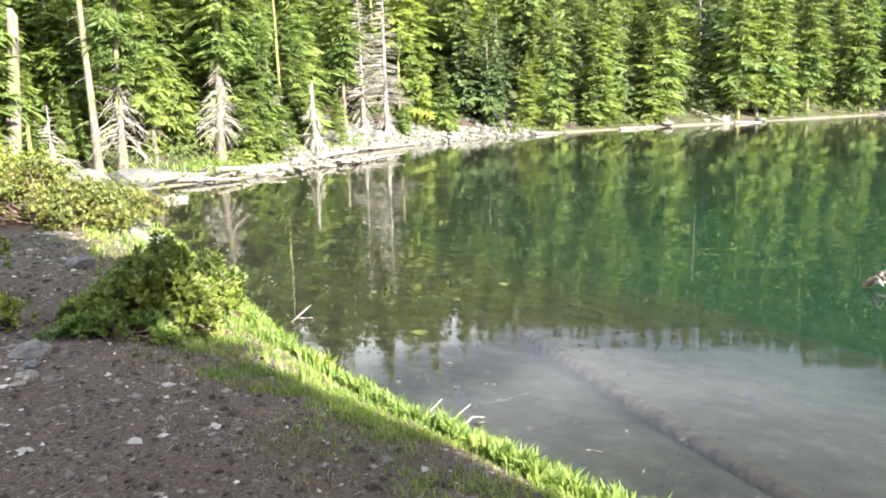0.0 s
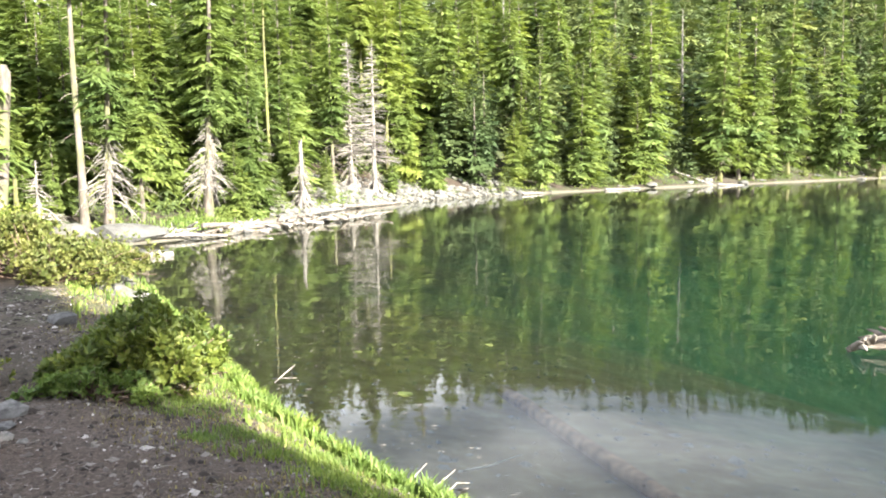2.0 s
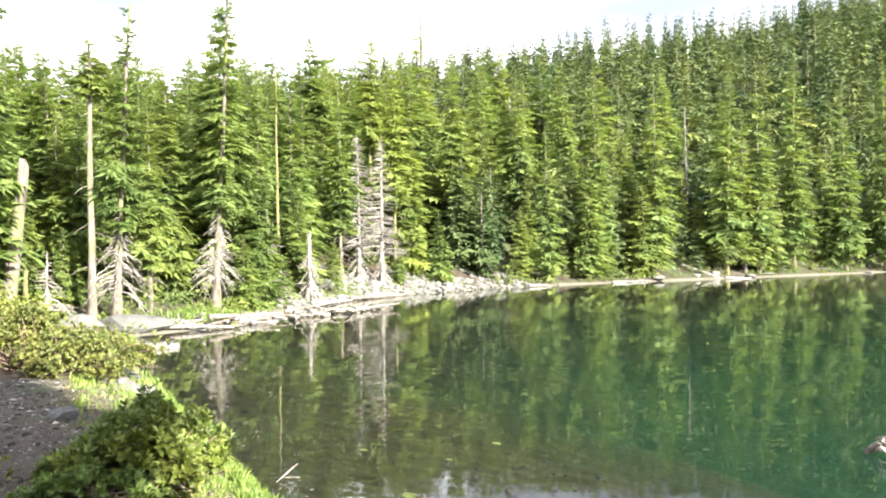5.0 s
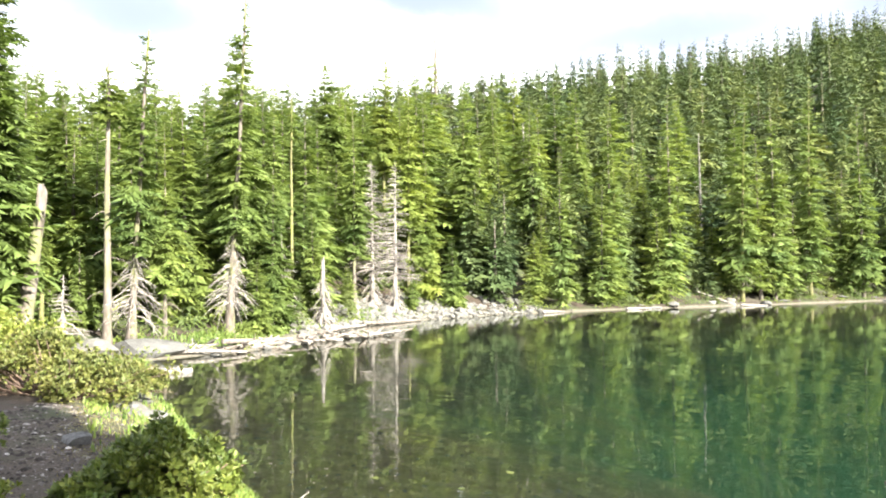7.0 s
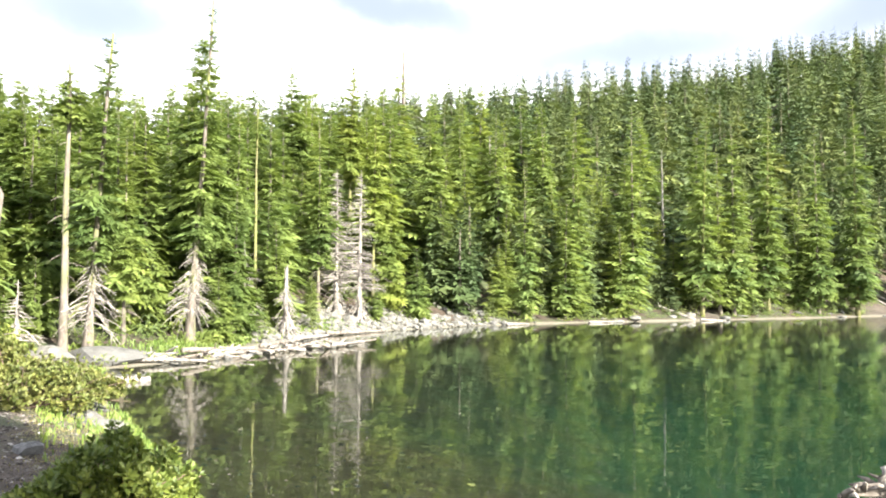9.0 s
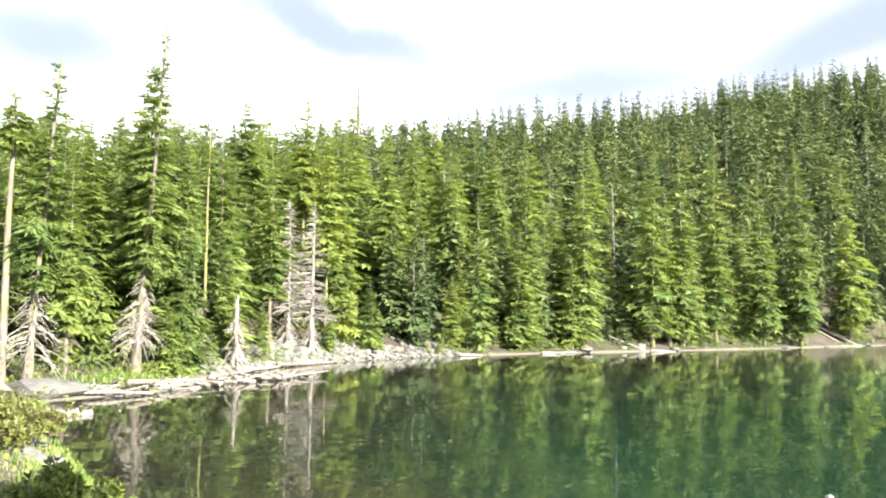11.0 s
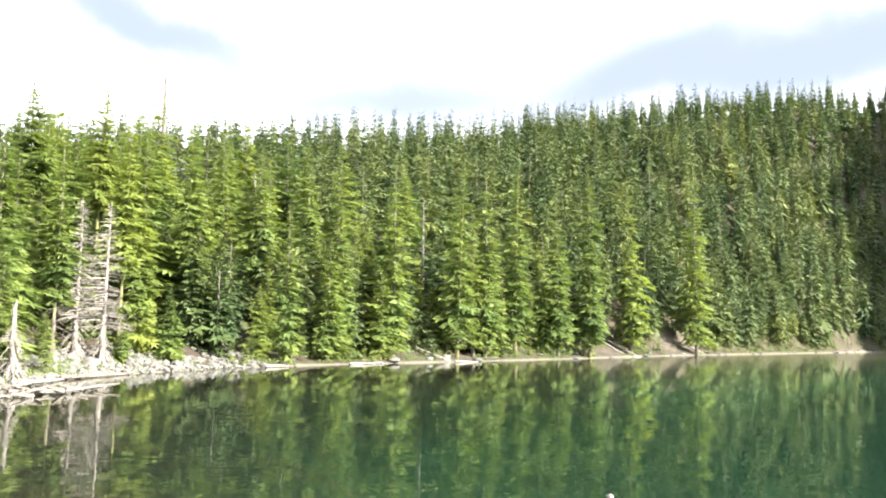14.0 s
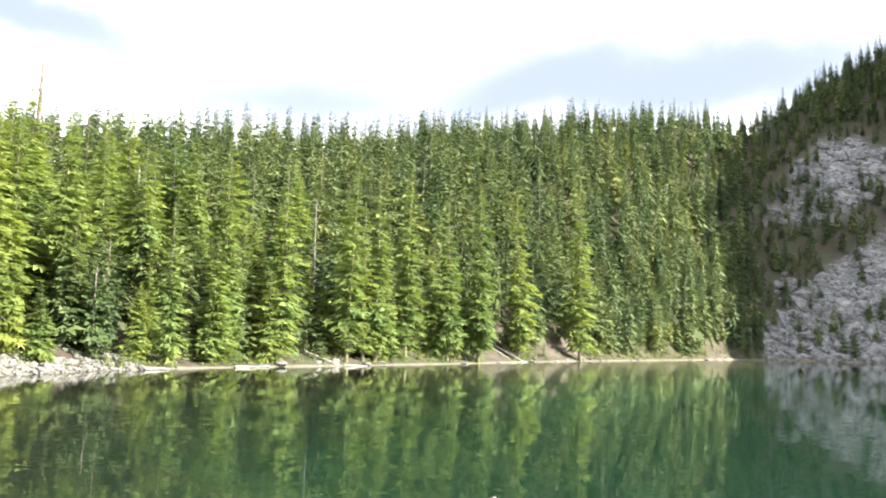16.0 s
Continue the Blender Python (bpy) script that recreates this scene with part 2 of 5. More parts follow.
MAT_GROUND = ground_material()
MAT_WATER = water_material()
MAT_NEEDLE = leaf_material("fir_needles", (0.108, 0.148, 0.050), (0.166, 0.222, 0.072), (0.214, 0.276, 0.100), 0.42, 0.35)
MAT_FAR = leaf_material("far_needles", (0.066, 0.092, 0.043), (0.091, 0.124, 0.057), (0.120, 0.156, 0.074), 0.15, 0.16, 0.55, "tint")
MAT_BARK = bark_material("fir_bark", (0.045, 0.038, 0.033), (0.17, 0.15, 0.13))
MAT_MOSSY = bark_material("lichen_bark", (0.065, 0.054, 0.046), (0.165, 0.145, 0.126), (0.145, 0.165, 0.05))
MAT_LICHEN = bark_material("yellow_lichen_bark", (0.07, 0.065, 0.035), (0.17, 0.168, 0.07), (0.155, 0.185, 0.035))
MAT_DEAD = bark_material("bleached_wood", (0.085, 0.077, 0.070), (0.29, 0.272, 0.252), scale=8, grain=(1, 1, 0.6))
MAT_DRIFT = bark_material("grey_driftwood", (0.055, 0.046, 0.038), (0.21, 0.185, 0.162), scale=8, grain=(1, 1, 1))
MAT_SUNK = bark_material("sunken_wood", (0.075, 0.040, 0.018), (0.22, 0.125, 0.06), scale=9, grain=(1, 1, 1))
MAT_GRANITE = stone_material("pale_granite", (0.058, 0.058, 0.056), (0.155, 0.155, 0.148))
MAT_ROCK = stone_material("grey_rock", (0.055, 0.056, 0.058), (0.19, 0.19, 0.19))
MAT_SHRUB = leaf_material("shrub_leaves", (0.085, 0.120, 0.030), (0.155, 0.195, 0.046), (0.25, 0.28, 0.085), 0.3, 2.0, 0.45)
MAT_DRYLEAF = leaf_material("yellowing_leaves", (0.085, 0.078, 0.03), (0.125, 0.155, 0.045), (0.21, 0.21, 0.08), 0.3, 2.5, 0.5)
MAT_STRAW = leaf_material("dry_straw", (0.12, 0.10, 0.05), (0.22, 0.19, 0.10), (0.30, 0.28, 0.16), 0.2, 2.0, 0.7)
MAT_GRASS = leaf_material("grass_blades", (0.085, 0.14, 0.036), (0.138, 0.205, 0.055), (0.205, 0.268, 0.092), 0.35, 1.5, 0.5)
MAT_STEM = bark_material("shrub_stems", (0.07, 0.045, 0.035), (0.20, 0.14, 0.11), scale=20)


# ---- mesh helpers ----
def mesh_of(name, verts, faces, mat, smooth=False, attrs=None):
    """A mesh from arrays of points and of equal-sized faces."""
    verts, faces = np.asarray(verts, np.float32), np.asarray(faces, np.int32)
    me = bpy.data.meshes.new(name)
    k = faces.shape[1]
    me.vertices.add(len(verts))
    me.vertices.foreach_set("co", verts.ravel())
    me.loops.add(faces.size)
    me.loops.foreach_set("vertex_index", faces.ravel())
    me.polygons.add(len(faces))
    me.polygons.foreach_set("loop_start", np.arange(0, faces.size, k, dtype=np.int32))
    me.update(calc_edges=True)
    me.polygons.foreach_set("use_smooth", np.full(len(faces), smooth))
    for key, values in (attrs or {}).items():
        a = me.attributes.new(key, "FLOAT", "POINT")
        a.data.foreach_set("value", np.asarray(values, np.float32))
    me.materials.append(mat)
    me.update()
    return me


def part(name, me, parent, label=""):
    ob = new(name, me)
    ob.parent = parent
    if label:
        ob["label"] = label
    return ob


def join(chunks):
    """Joins (points, faces) chunks with equal-sized faces."""
    vs, fs, n = [], [], 0
    for v, f in chunks:
        vs.append(np.asarray(v, float))
        fs.append(np.asarray(f, int) + n)
        n += len(v)
    return np.concatenate(vs), np.concatenate(fs)


def tube(points, radii, sides=8, rng=None, rough=0.0, cap=True):
    """A tapered, bent round bar along points; quads."""
    P = np.asarray(points, float)
    r = np.asarray(radii, float)
    T = np.gradient(P, axis=0)
    T /= np.linalg.norm(T, axis=1)[:, None] + 1e-9
    ref = np.where(np.abs(T[:, 2:3]) > 0.9, [[1.0, 0, 0]], [[0, 0, 1.0]])
    U = np.cross(T, ref)
    U /= np.linalg.norm(U, axis=1)[:, None] + 1e-9
    V = np.cross(T, U)
    a = np.arange(sides) * 2 * np.pi / sides
    rr = r[:, None] * (1 + (rng.uniform(-rough, rough, (len(P), sides)) if rng is not None else 0))
    ring = P[:, None] + rr[..., None] * (np.cos(a)[None, :, None] * U[:, None] + np.sin(a)[None, :, None] * V[:, None])
    v = ring.reshape(-1, 3)
    i = np.arange(len(P) - 1)[:, None] * sides
    j = np.arange(sides)[None]
    k = (j + 1) % sides
    f = np.stack([i + j, i + k, i + sides + k, i + sides + j], -1).reshape(-1, 4)
    if cap:
        n = len(v)
        v = np.concatenate([v, P[:1], P[-1:]])
        j = np.arange(0, sides, 2)
        lo = np.stack([np.full(len(j), n), (j + 2) % sides, (j + 1) % sides, j], -1)
        top = (len(P) - 1) * sides
        hi = np.stack([np.full(len(j), n + 1), top + j, top + (j + 1) % sides, top + (j + 2) % sides], -1)
        f = np.concatenate([f, lo, hi])
    return v, f


# ---- shore and ground ----
SHORE = np.array([
    (40, -20), (22, -12), (12, -5.5), (5.5, -0.5), (1.9, 2.9), (0.67, 4.18), (0.27, 4.70), (-0.15, 5.12), (-0.70, 5.86), (-1.46, 7.0), (-2.25, 8.47), (-3.6, 11.2),
    (-5.15, 14.26), (-7.24, 18.2), (-8.6, 21.0), (-9.0, 23.2), (-8.1, 24.4), (-6.4, 26.5), (-6.2, 29.5), (-6.16, 32.3), (-5.53, 34.3), (-4.54, 38.9), (-1.89, 43.5),
    (1.29, 46.8), (3.6, 49.9), (6.3, 51.5), (12.6, 55.2), (24.2, 60.5), (36.0, 66.5), (60.4, 80.3), (75.3, 86.7), (94.5, 95.0), (120.0, 106.0), (140.0, 109.0), (150.0, 104.0),
    (162.0, 96.0), (174.0, 70.0), (168.0, 25.0), (140.0, -20.0), (90.0, -45.0)])


def shore_distance(x, y):
    """Metres inland from the water's edge; negative over the lake."""
    x, y = np.asarray(x, float), np.asarray(y, float)
    best = np.full(x.shape, 1e9)
    inside = np.zeros(x.shape, bool)
    for (ax, ay), (bx, by) in zip(SHORE, np.roll(SHORE, -1, 0)):
        dx, dy = bx - ax, by - ay
        t = np.clip(((x - ax) * dx + (y - ay) * dy) / (dx * dx + dy * dy), 0, 1)
        best = np.minimum(best, np.hypot(x - ax - t * dx, y - ay - t * dy))
        if ay != by:
            inside ^= ((ay > y) != (by > y)) & (x < dx * (y - ay) / dy + ax)
    return np.where(inside, -best, best)


def softplus(u):
    return np.where(u > 30, u, np.log1p(np.exp(np.minimum(u, 30))))


def waves(x, y, size, seed):
    r = np.random.RandomState(seed)
    z = 0
    for k in range(6):
        a, p = r.uniform(0, 6.28, 2)
        w = 6.28 / size * (0.6 + 0.45 * k)
        z = z + np.sin(w * (x * np.cos(a) + y * np.sin(a)) + p) / (1 + 0.6 * k)
    return z / 2.5


# bearing from the path, distance of the shore there, depth of the wooded slope behind it, elevation of the skyline
SLOPES = np.array([
    (-180, 20, 60, 12.0), (-60, 20, 60, 12.0), (-27, 22, 55, 12.9), (-18.8, 26, 56, 13.0), (-12, 30, 60, 13.6), (-7, 39, 64, 14.0), (-2, 43.5, 68, 14.4), (3, 49, 72, 14.8), (9, 54, 76, 15.4),
    (13, 57.5, 78, 15.7), (17, 61, 80, 15.6), (21, 65, 82, 15.8), (24, 69, 84, 15.8), (26.5, 73, 85, 16.6), (30, 79, 86, 16.6), (37, 100, 88, 16.9), (42, 119, 90, 16.9), (47, 146, 90, 16.4),
    # bearings 65 to 92: unseen ridge, raised to shade the lake's far end
    (49.6, 166, 90, 15.4), (52.5, 180, 100, 17.0), (54.5, 187, 108, 18.2), (58.5, 195, 112, 19.5), (65, 192, 112, 26.0), (76, 184, 108, 27.5), (92, 165, 105, 27.5), (104, 140, 100, 16.0), (118, 90, 80, 12.0), (135, 30, 60, 12.0), (180, 20, 60, 12.0)])


def slope_keys(x, y):
    az = np.degrees(np.arctan2(x, y))
    return [np.interp(az, SLOPES[:, 0], SLOPES[:, k]) for k in (1, 2, 3)]


def ground_height(x, y, s=None):
    x, y = np.asarray(x, float), np.asarray(y, float)
    s = shore_distance(x, y) if s is None else s
    r = np.hypot(x, y)
    start, depth, sky = slope_keys(x, y)
    slope = (np.tan(np.radians(sky + 1.3)) * (start + depth) + 2.4 - 11.0) / (depth - 5)
    sp = np.maximum(s, 0)
    away = np.clip((r - 11) / 10, 0, 1)
    bank = (0.70 * (1 - np.exp(-sp / 0.8)) + 0.02 * np.minimum(sp, 6)) * (1 - away) + away * (0.55 * (1 - np.exp(-sp / 3.0)) + 0.04 * sp.clip(0, 8))
    u = r - start
    hill = slope * (softplus((u - 5) / 2.5) * 2.5 - 1.05 * softplus((u - depth - 4) / 5) * 5)
    # uneven crest on the unseen ridge, for a ragged edge to its shadow
    hill = hill * (1 + 0.16 * waves(x, y, 70.0, 31) * np.clip((np.degrees(np.arctan2(x, y)) - 60) / 8, 0, 1))
    hill = hill * np.clip((r - 12) / 14, 0, 1) * np.clip(sp / 5, 0, 1)
    lumps = waves(x, y, 9.0, 3) * 0.35 * np.clip((r - 16) / 20, 0, 1) * np.clip(sp / 4, 0, 1) + waves(x, y, 1.7, 5) * 0.035 * np.clip(sp, 0, 1)
    lumps = lumps + rockiness(x, y, s) * (np.abs(waves(x, y, 11.0, 23)) * 2.2 + np.abs(waves(x, y, 9.0, 24)) * 0.8) * np.clip((r - 90) / 30, 0, 1) * np.clip(sp / 3, 0, 1)
    far = np.clip((r - 400) / 800, 0, 1)
    land = (bank + hill + lumps) * (1 - far) + 20 * far
    d = np.maximum(-s, 0)
    bed = -(0.04 + 0.16 * d + 0.25 * softplus((d - 9) / 2.0) * 2.0)
    bed = np.maximum(bed, -9.0) + waves(x, y, 2.4, 9) * 0.05 * np.clip(d - 0.3, 0, 1)
    return np.where(s > 0, land, bed)


def rockiness(x, y, s):
    """Bare rock and scree: the hillside over the far end of the lake."""
    az = np.degrees(np.arctan2(x, y))
    up = np.hypot(x, y) - slope_keys(x, y)[0]
    patch = np.clip(0.55 + 1.5 * waves(x, y, 22.0, 12), 0, 1)
    ragged = 4.0 * waves(x, y, 14.0, 15)
    low = np.clip((az - 50.0) / 1.0, 0, 1) * np.clip((17 + 3.6 * (az - 51.3) + ragged - up) / 5, 0, 1)
    top = np.interp(az, [50.5, 52.5, 55.5, 58.0, 60.0], [58, 70, 80, 72, 60])
    mid = np.clip((az - 50.4) / 0.8, 0, 1) * np.clip((up - 40 + ragged) / 6, 0, 1) * np.clip((top + ragged - up) / 6, 0, 1) * np.clip((59.5 - az) / 1.5, 0, 1)
    high = np.clip((az - 60) / 3, 0, 1) * patch * 0.6
    bare = np.clip(low * (0.6 + 0.4 * patch) + mid * np.clip(patch + 0.25, 0, 1) + high, 0, 1) * np.clip((110 - az) / 10, 0, 1)
    return np.where(s > 0, bare * np.clip((np.hypot(x, y) - 90) / 20, 0, 1), 0)


def slides(x, y, s):
    """Bare earth on the steep bank of the opposite shore."""
    az = np.degrees(np.arctan2(x, y))
    rough = 0.9 * waves(x, y, 3.5, 14)
    slide = np.clip(1.2 - np.abs(az - 21.2 + rough) / 1.1, 0, 1) + np.clip(1.2 - np.abs(az - 32.0 + rough) / 1.0, 0, 1) + np.clip(1.1 - np.abs(az - 15.5 + rough) / 0.7, 0, 1)
    slide = slide + np.clip(1.1 - np.abs(az - 36.5 + rough) / 1.6, 0, 1) * 0.8 + np.clip(1.1 - np.abs(az - 26.5 + rough) / 0.8, 0, 1) * 0.6
    slide = slide + np.clip(1.2 - np.abs(az - 47.7 + 0.3 * rough) / 1.6, 0, 1) * np.clip((2.0 - s) / 1.2, 0, 1)
    slide = slide * (np.hypot(x, y) > 50)
    return np.where(s > 0, np.clip(slide * np.clip((6.5 + 2.0 * rough - s) / 3, 0, 1), 0, 1), 0)


def build_ground():
    az = np.concatenate([np.arange(-46, 76, 0.7), np.arange(76, 314, 4.0)])
    r = np.concatenate([[0.02], 0.8 * 1.018 ** np.arange(0, 335), [420, 600, 900, 1500, 3000]])
    A, Rr = np.meshgrid(np.radians(az), r)
    x, y = Rr * np.sin(A) - 0.37, Rr * np.cos(A) - 0.61
    s = shore_distance(x, y)
    z = ground_height(x, y, s)
    n = len(az)
    i = np.arange(len(r) - 1)[:, None] * n
    j = np.arange(n)[None]
    k = (j + 1) % n
    f = np.stack([i + j, i + k, i + n + k, i + n + j], -1).reshape(-1, 4)
    v = np.stack([x, y, z], -1).reshape(-1, 3)
    me = mesh_of("ground", v, f, MAT_GROUND, True, {"shore": s.ravel(), "rocky": rockiness(x, y, s).ravel(), "slide": slides(x, y, s).ravel(), "range": Rr.ravel()})
    tagged(new("ground", me), "brown gravelly shore path and wooded slopes round the lake", "ground", kind="structure")


def build_water():
    """One level sheet over the lake's outline, fine enough to carry the ruffled band under the far shore."""
    az = np.arange(-180, 180, 2.0)
    r = np.concatenate([[0.02], 1.5 * 1.07 ** np.arange(0, 76)])
    A, Rr = np.meshgrid(np.radians(az), r)
    x, y = Rr * np.sin(A), Rr * np.cos(A)
    s = shore_distance(x, y)
    deg = np.degrees(A)
    wind = np.clip((deg - 24) / 10, 0, 1) * np.clip((62 - deg) / 10, 0, 1) * np.clip((-s - 0.5) / 2, 0, 1) * np.clip((24 + s) / 10, 0, 1) * np.clip((Rr - 58) / 10, 0, 1)
    n = len(az)
    i = np.arange(len(r) - 1)[:, None] * n
    j = np.arange(n)[None]
    k = (j + 1) % n
    f = np.stack([i + j, i + k, i + n + k, i + n + j], -1).reshape(-1, 4)
    keep = (s.ravel()[f] < 2.5).any(1)
    v = np.stack([x, y, np.zeros_like(x)], -1).reshape(-1, 3)
    me = mesh_of("water", v, f[keep], MAT_WATER, True, {"wind": wind.ravel()})
    tagged(new("water", me), "clear emerald lake water mirroring the forest", "lake", kind="structure")


build_ground()
build_water()


# ---- conifers ----
def along_shore(rng, n, first, last, lo, hi, power=1.0):
    """Points on land beside the stretch of the water's edge between two of its corners."""
    seg = SHORE[first:last + 1]
    ln = np.hypot(*np.diff(seg, axis=0).T)
    u = rng.uniform(0, ln.sum(), n)
    cum = np.concatenate([[0], np.cumsum(ln)])
    x, y = np.interp(u, cum, seg[:, 0]), np.interp(u, cum, seg[:, 1])
    k = np.clip(np.searchsorted(cum, u) - 1, 0, len(seg) - 2)
    t = (seg[k + 1] - seg[k]) / ln[k][:, None]
    off = lo + (hi - lo) * rng.uniform(0, 1, n) ** power
    x, y = x - t[:, 1] * off, y + t[:, 0] * off
    return x, y


def bough(rng, pairs, reach=0.30, sag=0.30):
    """One fir branch, a metre long along +x: pointed sprays of needles on both sides of an arched, sagging axis; triangles."""
    v, f = [], []

    def axis(u):
        return np.array([u, 0, 0.10 * u - sag * u * u + 0.12 * u ** 4])

    def frond(u, ang, ln, w, drop):
        p = axis(u)
        d = np.array([math.cos(ang), math.sin(ang), drop]) * ln
        side = np.array([-math.sin(ang), math.cos(ang), rng.uniform(-0.7, 0.7)]) * w
        a = p + d * 0.22
        n = len(v)
        v.extend([a - side, a + side, p + d])
        f.append((n, n + 1, n + 2))

    frond(0.0, 0.0, 0.66, 0.06, 0.0)
    frond(0.5, rng.uniform(-0.2, 0.2), 0.58, 0.07 + 0.03 * (pairs < 4), -0.30)
    for k in range(pairs):
        u = 0.15 + 0.72 * (k + 0.5) / pairs
        for side in (-1, 1):
            ln = (reach * (1 - u) ** 0.6 + 0.15) * rng.uniform(0.6, 1.35)
            frond(u + rng.uniform(-0.04, 0.04), side * radians(rng.uniform(30, 68)), ln, ln * (0.15 if pairs > 9 else 0.18 if pairs > 4 else 0.27) * rng.uniform(0.7, 1.3), rng.uniform(-0.6, 0.05))
    return np.array(v), np.array(f)


def pad(rng):
    """A fir branch for trees far up the slopes: a few pointed, sagging sprays; triangles."""
    v, f = [], []
    for deg, size in ((-46, 0.72), (-15, 0.98), (14, 1.0), (44, 0.75)):
        a = radians(deg + rng.uniform(-9, 9))
        ln, w = size * rng.uniform(0.8, 1.12), rng.uniform(0.075, 0.125)
        u, z, tip = rng.uniform(0.25, 0.45), rng.uniform(-0.10, 0.06), rng.uniform(-0.42, -0.04)
        tilt = rng.uniform(-0.08, 0.08)
        n = len(v)
        for p, q, h in ((u * ln, w, z + tilt), (ln, 0, tip), (u * ln, -w, z - tilt)):
            v.append((p * math.cos(a) - q * math.sin(a), p * math.sin(a) + q * math.cos(a), h))
        f.append((n, n + 1, n + 2))
    return np.array(v), np.array(f)


def crown(rng, height, base, radius, count, sprays, thin=0.0, shape=0.8):
    """Tiers of arched branches round a straight trunk, from base to the tip: a ragged cone, lopsided and with gaps."""
    tiers = max(7, int(math.sqrt(count * 2.6)))
    vs, fs, n = [], [], 0
    lop, twist = rng.uniform(0, 6.28), rng.uniform(0, 6.28)
    weight = np.linspace(1.35, 0.65, tiers)
    weight *= count / weight.sum()
    for k in range(tiers):
        tier_size = rng.uniform(0.80, 1.15)
        gap, gap_wide = rng.uniform(0, 6.28), rng.uniform(0.1, 0.5)
        m = max(3, int(round(weight[k])))
        twist += 2.4
        for j in range(m):
            a = twist + 6.283 * (j + rng.uniform(-0.35, 0.35)) / m
            if rng.random_sample() < thin or abs((a - gap + 3.1416) % 6.2832 - 3.1416) < gap_wide * (k < tiers - 3):
                continue
            q = np.clip((k + 0.5 + rng.uniform(-0.8, 0.8)) / tiers, 0, 1)
            ln = radius * ((1 - q) ** shape * 0.92 + 0.11) * tier_size * rng.uniform(0.58, 1.25) * (1 + 0.2 * math.cos(a - lop) + 0.16 * math.sin(3 * a + 11 * q + lop))
            if q < 0.14:
                ln *= 0.6 + 2.8 * q
            tilt = radians(-12 + 34 * q * q + rng.uniform(-13, 13))
            sv, sf = sprays[rng.randint(len(sprays))]
            p = sv * (ln, ln * rng.uniform(0.85, 1.2), ln)
            c, t = math.cos(tilt), math.sin(tilt)
            p = np.stack([p[:, 0] * c - p[:, 2] * t, p[:, 1], p[:, 0] * t + p[:, 2] * c], -1)
            p[:, 2] += p[:, 1] * rng.uniform(-0.3, 0.3)
            c, t = math.cos(a), math.sin(a)
            h = base + (height * 0.985 - base) * q
            vs.append(np.stack([p[:, 0] * c - p[:, 1] * t, p[:, 0] * t + p[:, 1] * c, p[:, 2] + h], -1))
            fs.append(sf + n)
            n += len(sv)
    return np.concatenate(vs), np.concatenate(fs)


def trunk_points(rng, height, bend, lean=(0, 0)):
    t = np.linspace(0, 1, 9) ** 1.35
    x = lean[0] * t + bend * np.cumsum(rng.uniform(-1, 1, 9)) * t * 0.25
    y = lean[1] * t + bend * np.cumsum(rng.uniform(-1, 1, 9)) * t * 0.25
    return np.stack([x, y, t * height - 0.35 * (t < 0.01)], -1), t


def trunk_mesh(rng, name, height, radius, mat, bend=0.0, lean=(0, 0), top=0.04, flare=0.5, sides=8, jag=0.0, spread=22):
    P, t = trunk_points(rng, height, bend, lean)
    rad = radius * ((1 - t) * (1 - top) + top) * (1 + flare * np.exp(-t * spread))
    v, f = tube(P, rad, sides, rng, 0.08)
    v[8 * sides:9 * sides, 2] += rng.uniform(-1, 1, sides) * jag
    v[-1, 2] -= jag
    return mesh_of(name, v, f, mat, True), P


def twigs(rng, lo, hi, count, length, droop=0.5, thick=1.0, taper=True, kinks=3):
    """Bare dead branches round a trunk, thin and hanging; quads."""
    chunks = []
    for _ in range(count):
        h = rng.uniform(lo, hi)
        a = rng.uniform(0, 6.28)
        ln = length * rng.uniform(0.4, 1.1) * ((1 - 0.86 * (h - lo) / (hi - lo)) if taper else 1)
        t = np.linspace(0, 1, kinks + 1)
        z = h + ln * (0.05 * t - droop * t * t * rng.uniform(0.6, 1.3))
        aa = a + rng.uniform(-0.25, 0.25) * t
        P = np.stack([np.cos(aa) * ln * t, np.sin(aa) * ln * t, z], -1)
        chunks.append(tube(P, 0.022 * thick * (1 - 0.8 * t) * (0.5 + ln / 2), 3, cap=False))
        if ln > 0.7:
            for u in (0.45, 0.7):
                b = P[0] + (P[-1] - P[0]) * u
                b[2] = np.interp(u, t, z)
                d = np.array([math.cos(a + rng.choice([-0.8, 0.8])), math.sin(a + rng.choice([-0.8, 0.8])), -0.5]) * ln * 0.33
                chunks.append(tube([b, b + d], [0.010 * thick, 0.004 * thick], 3, cap=False))
    return join(chunks)


RNG = np.random.RandomState(7)
SPRAYS = [bough(RNG, 15, 0.25) for _ in range(8)]
SPRAYS_MID = [bough(RNG, 7, 0.30) for _ in range(8)]
SPRAYS_FAR = [bough(RNG, 3, 0.36) for _ in range(10)]
SPRAYS_CHEAP = [pad(RNG) for _ in range(14)]


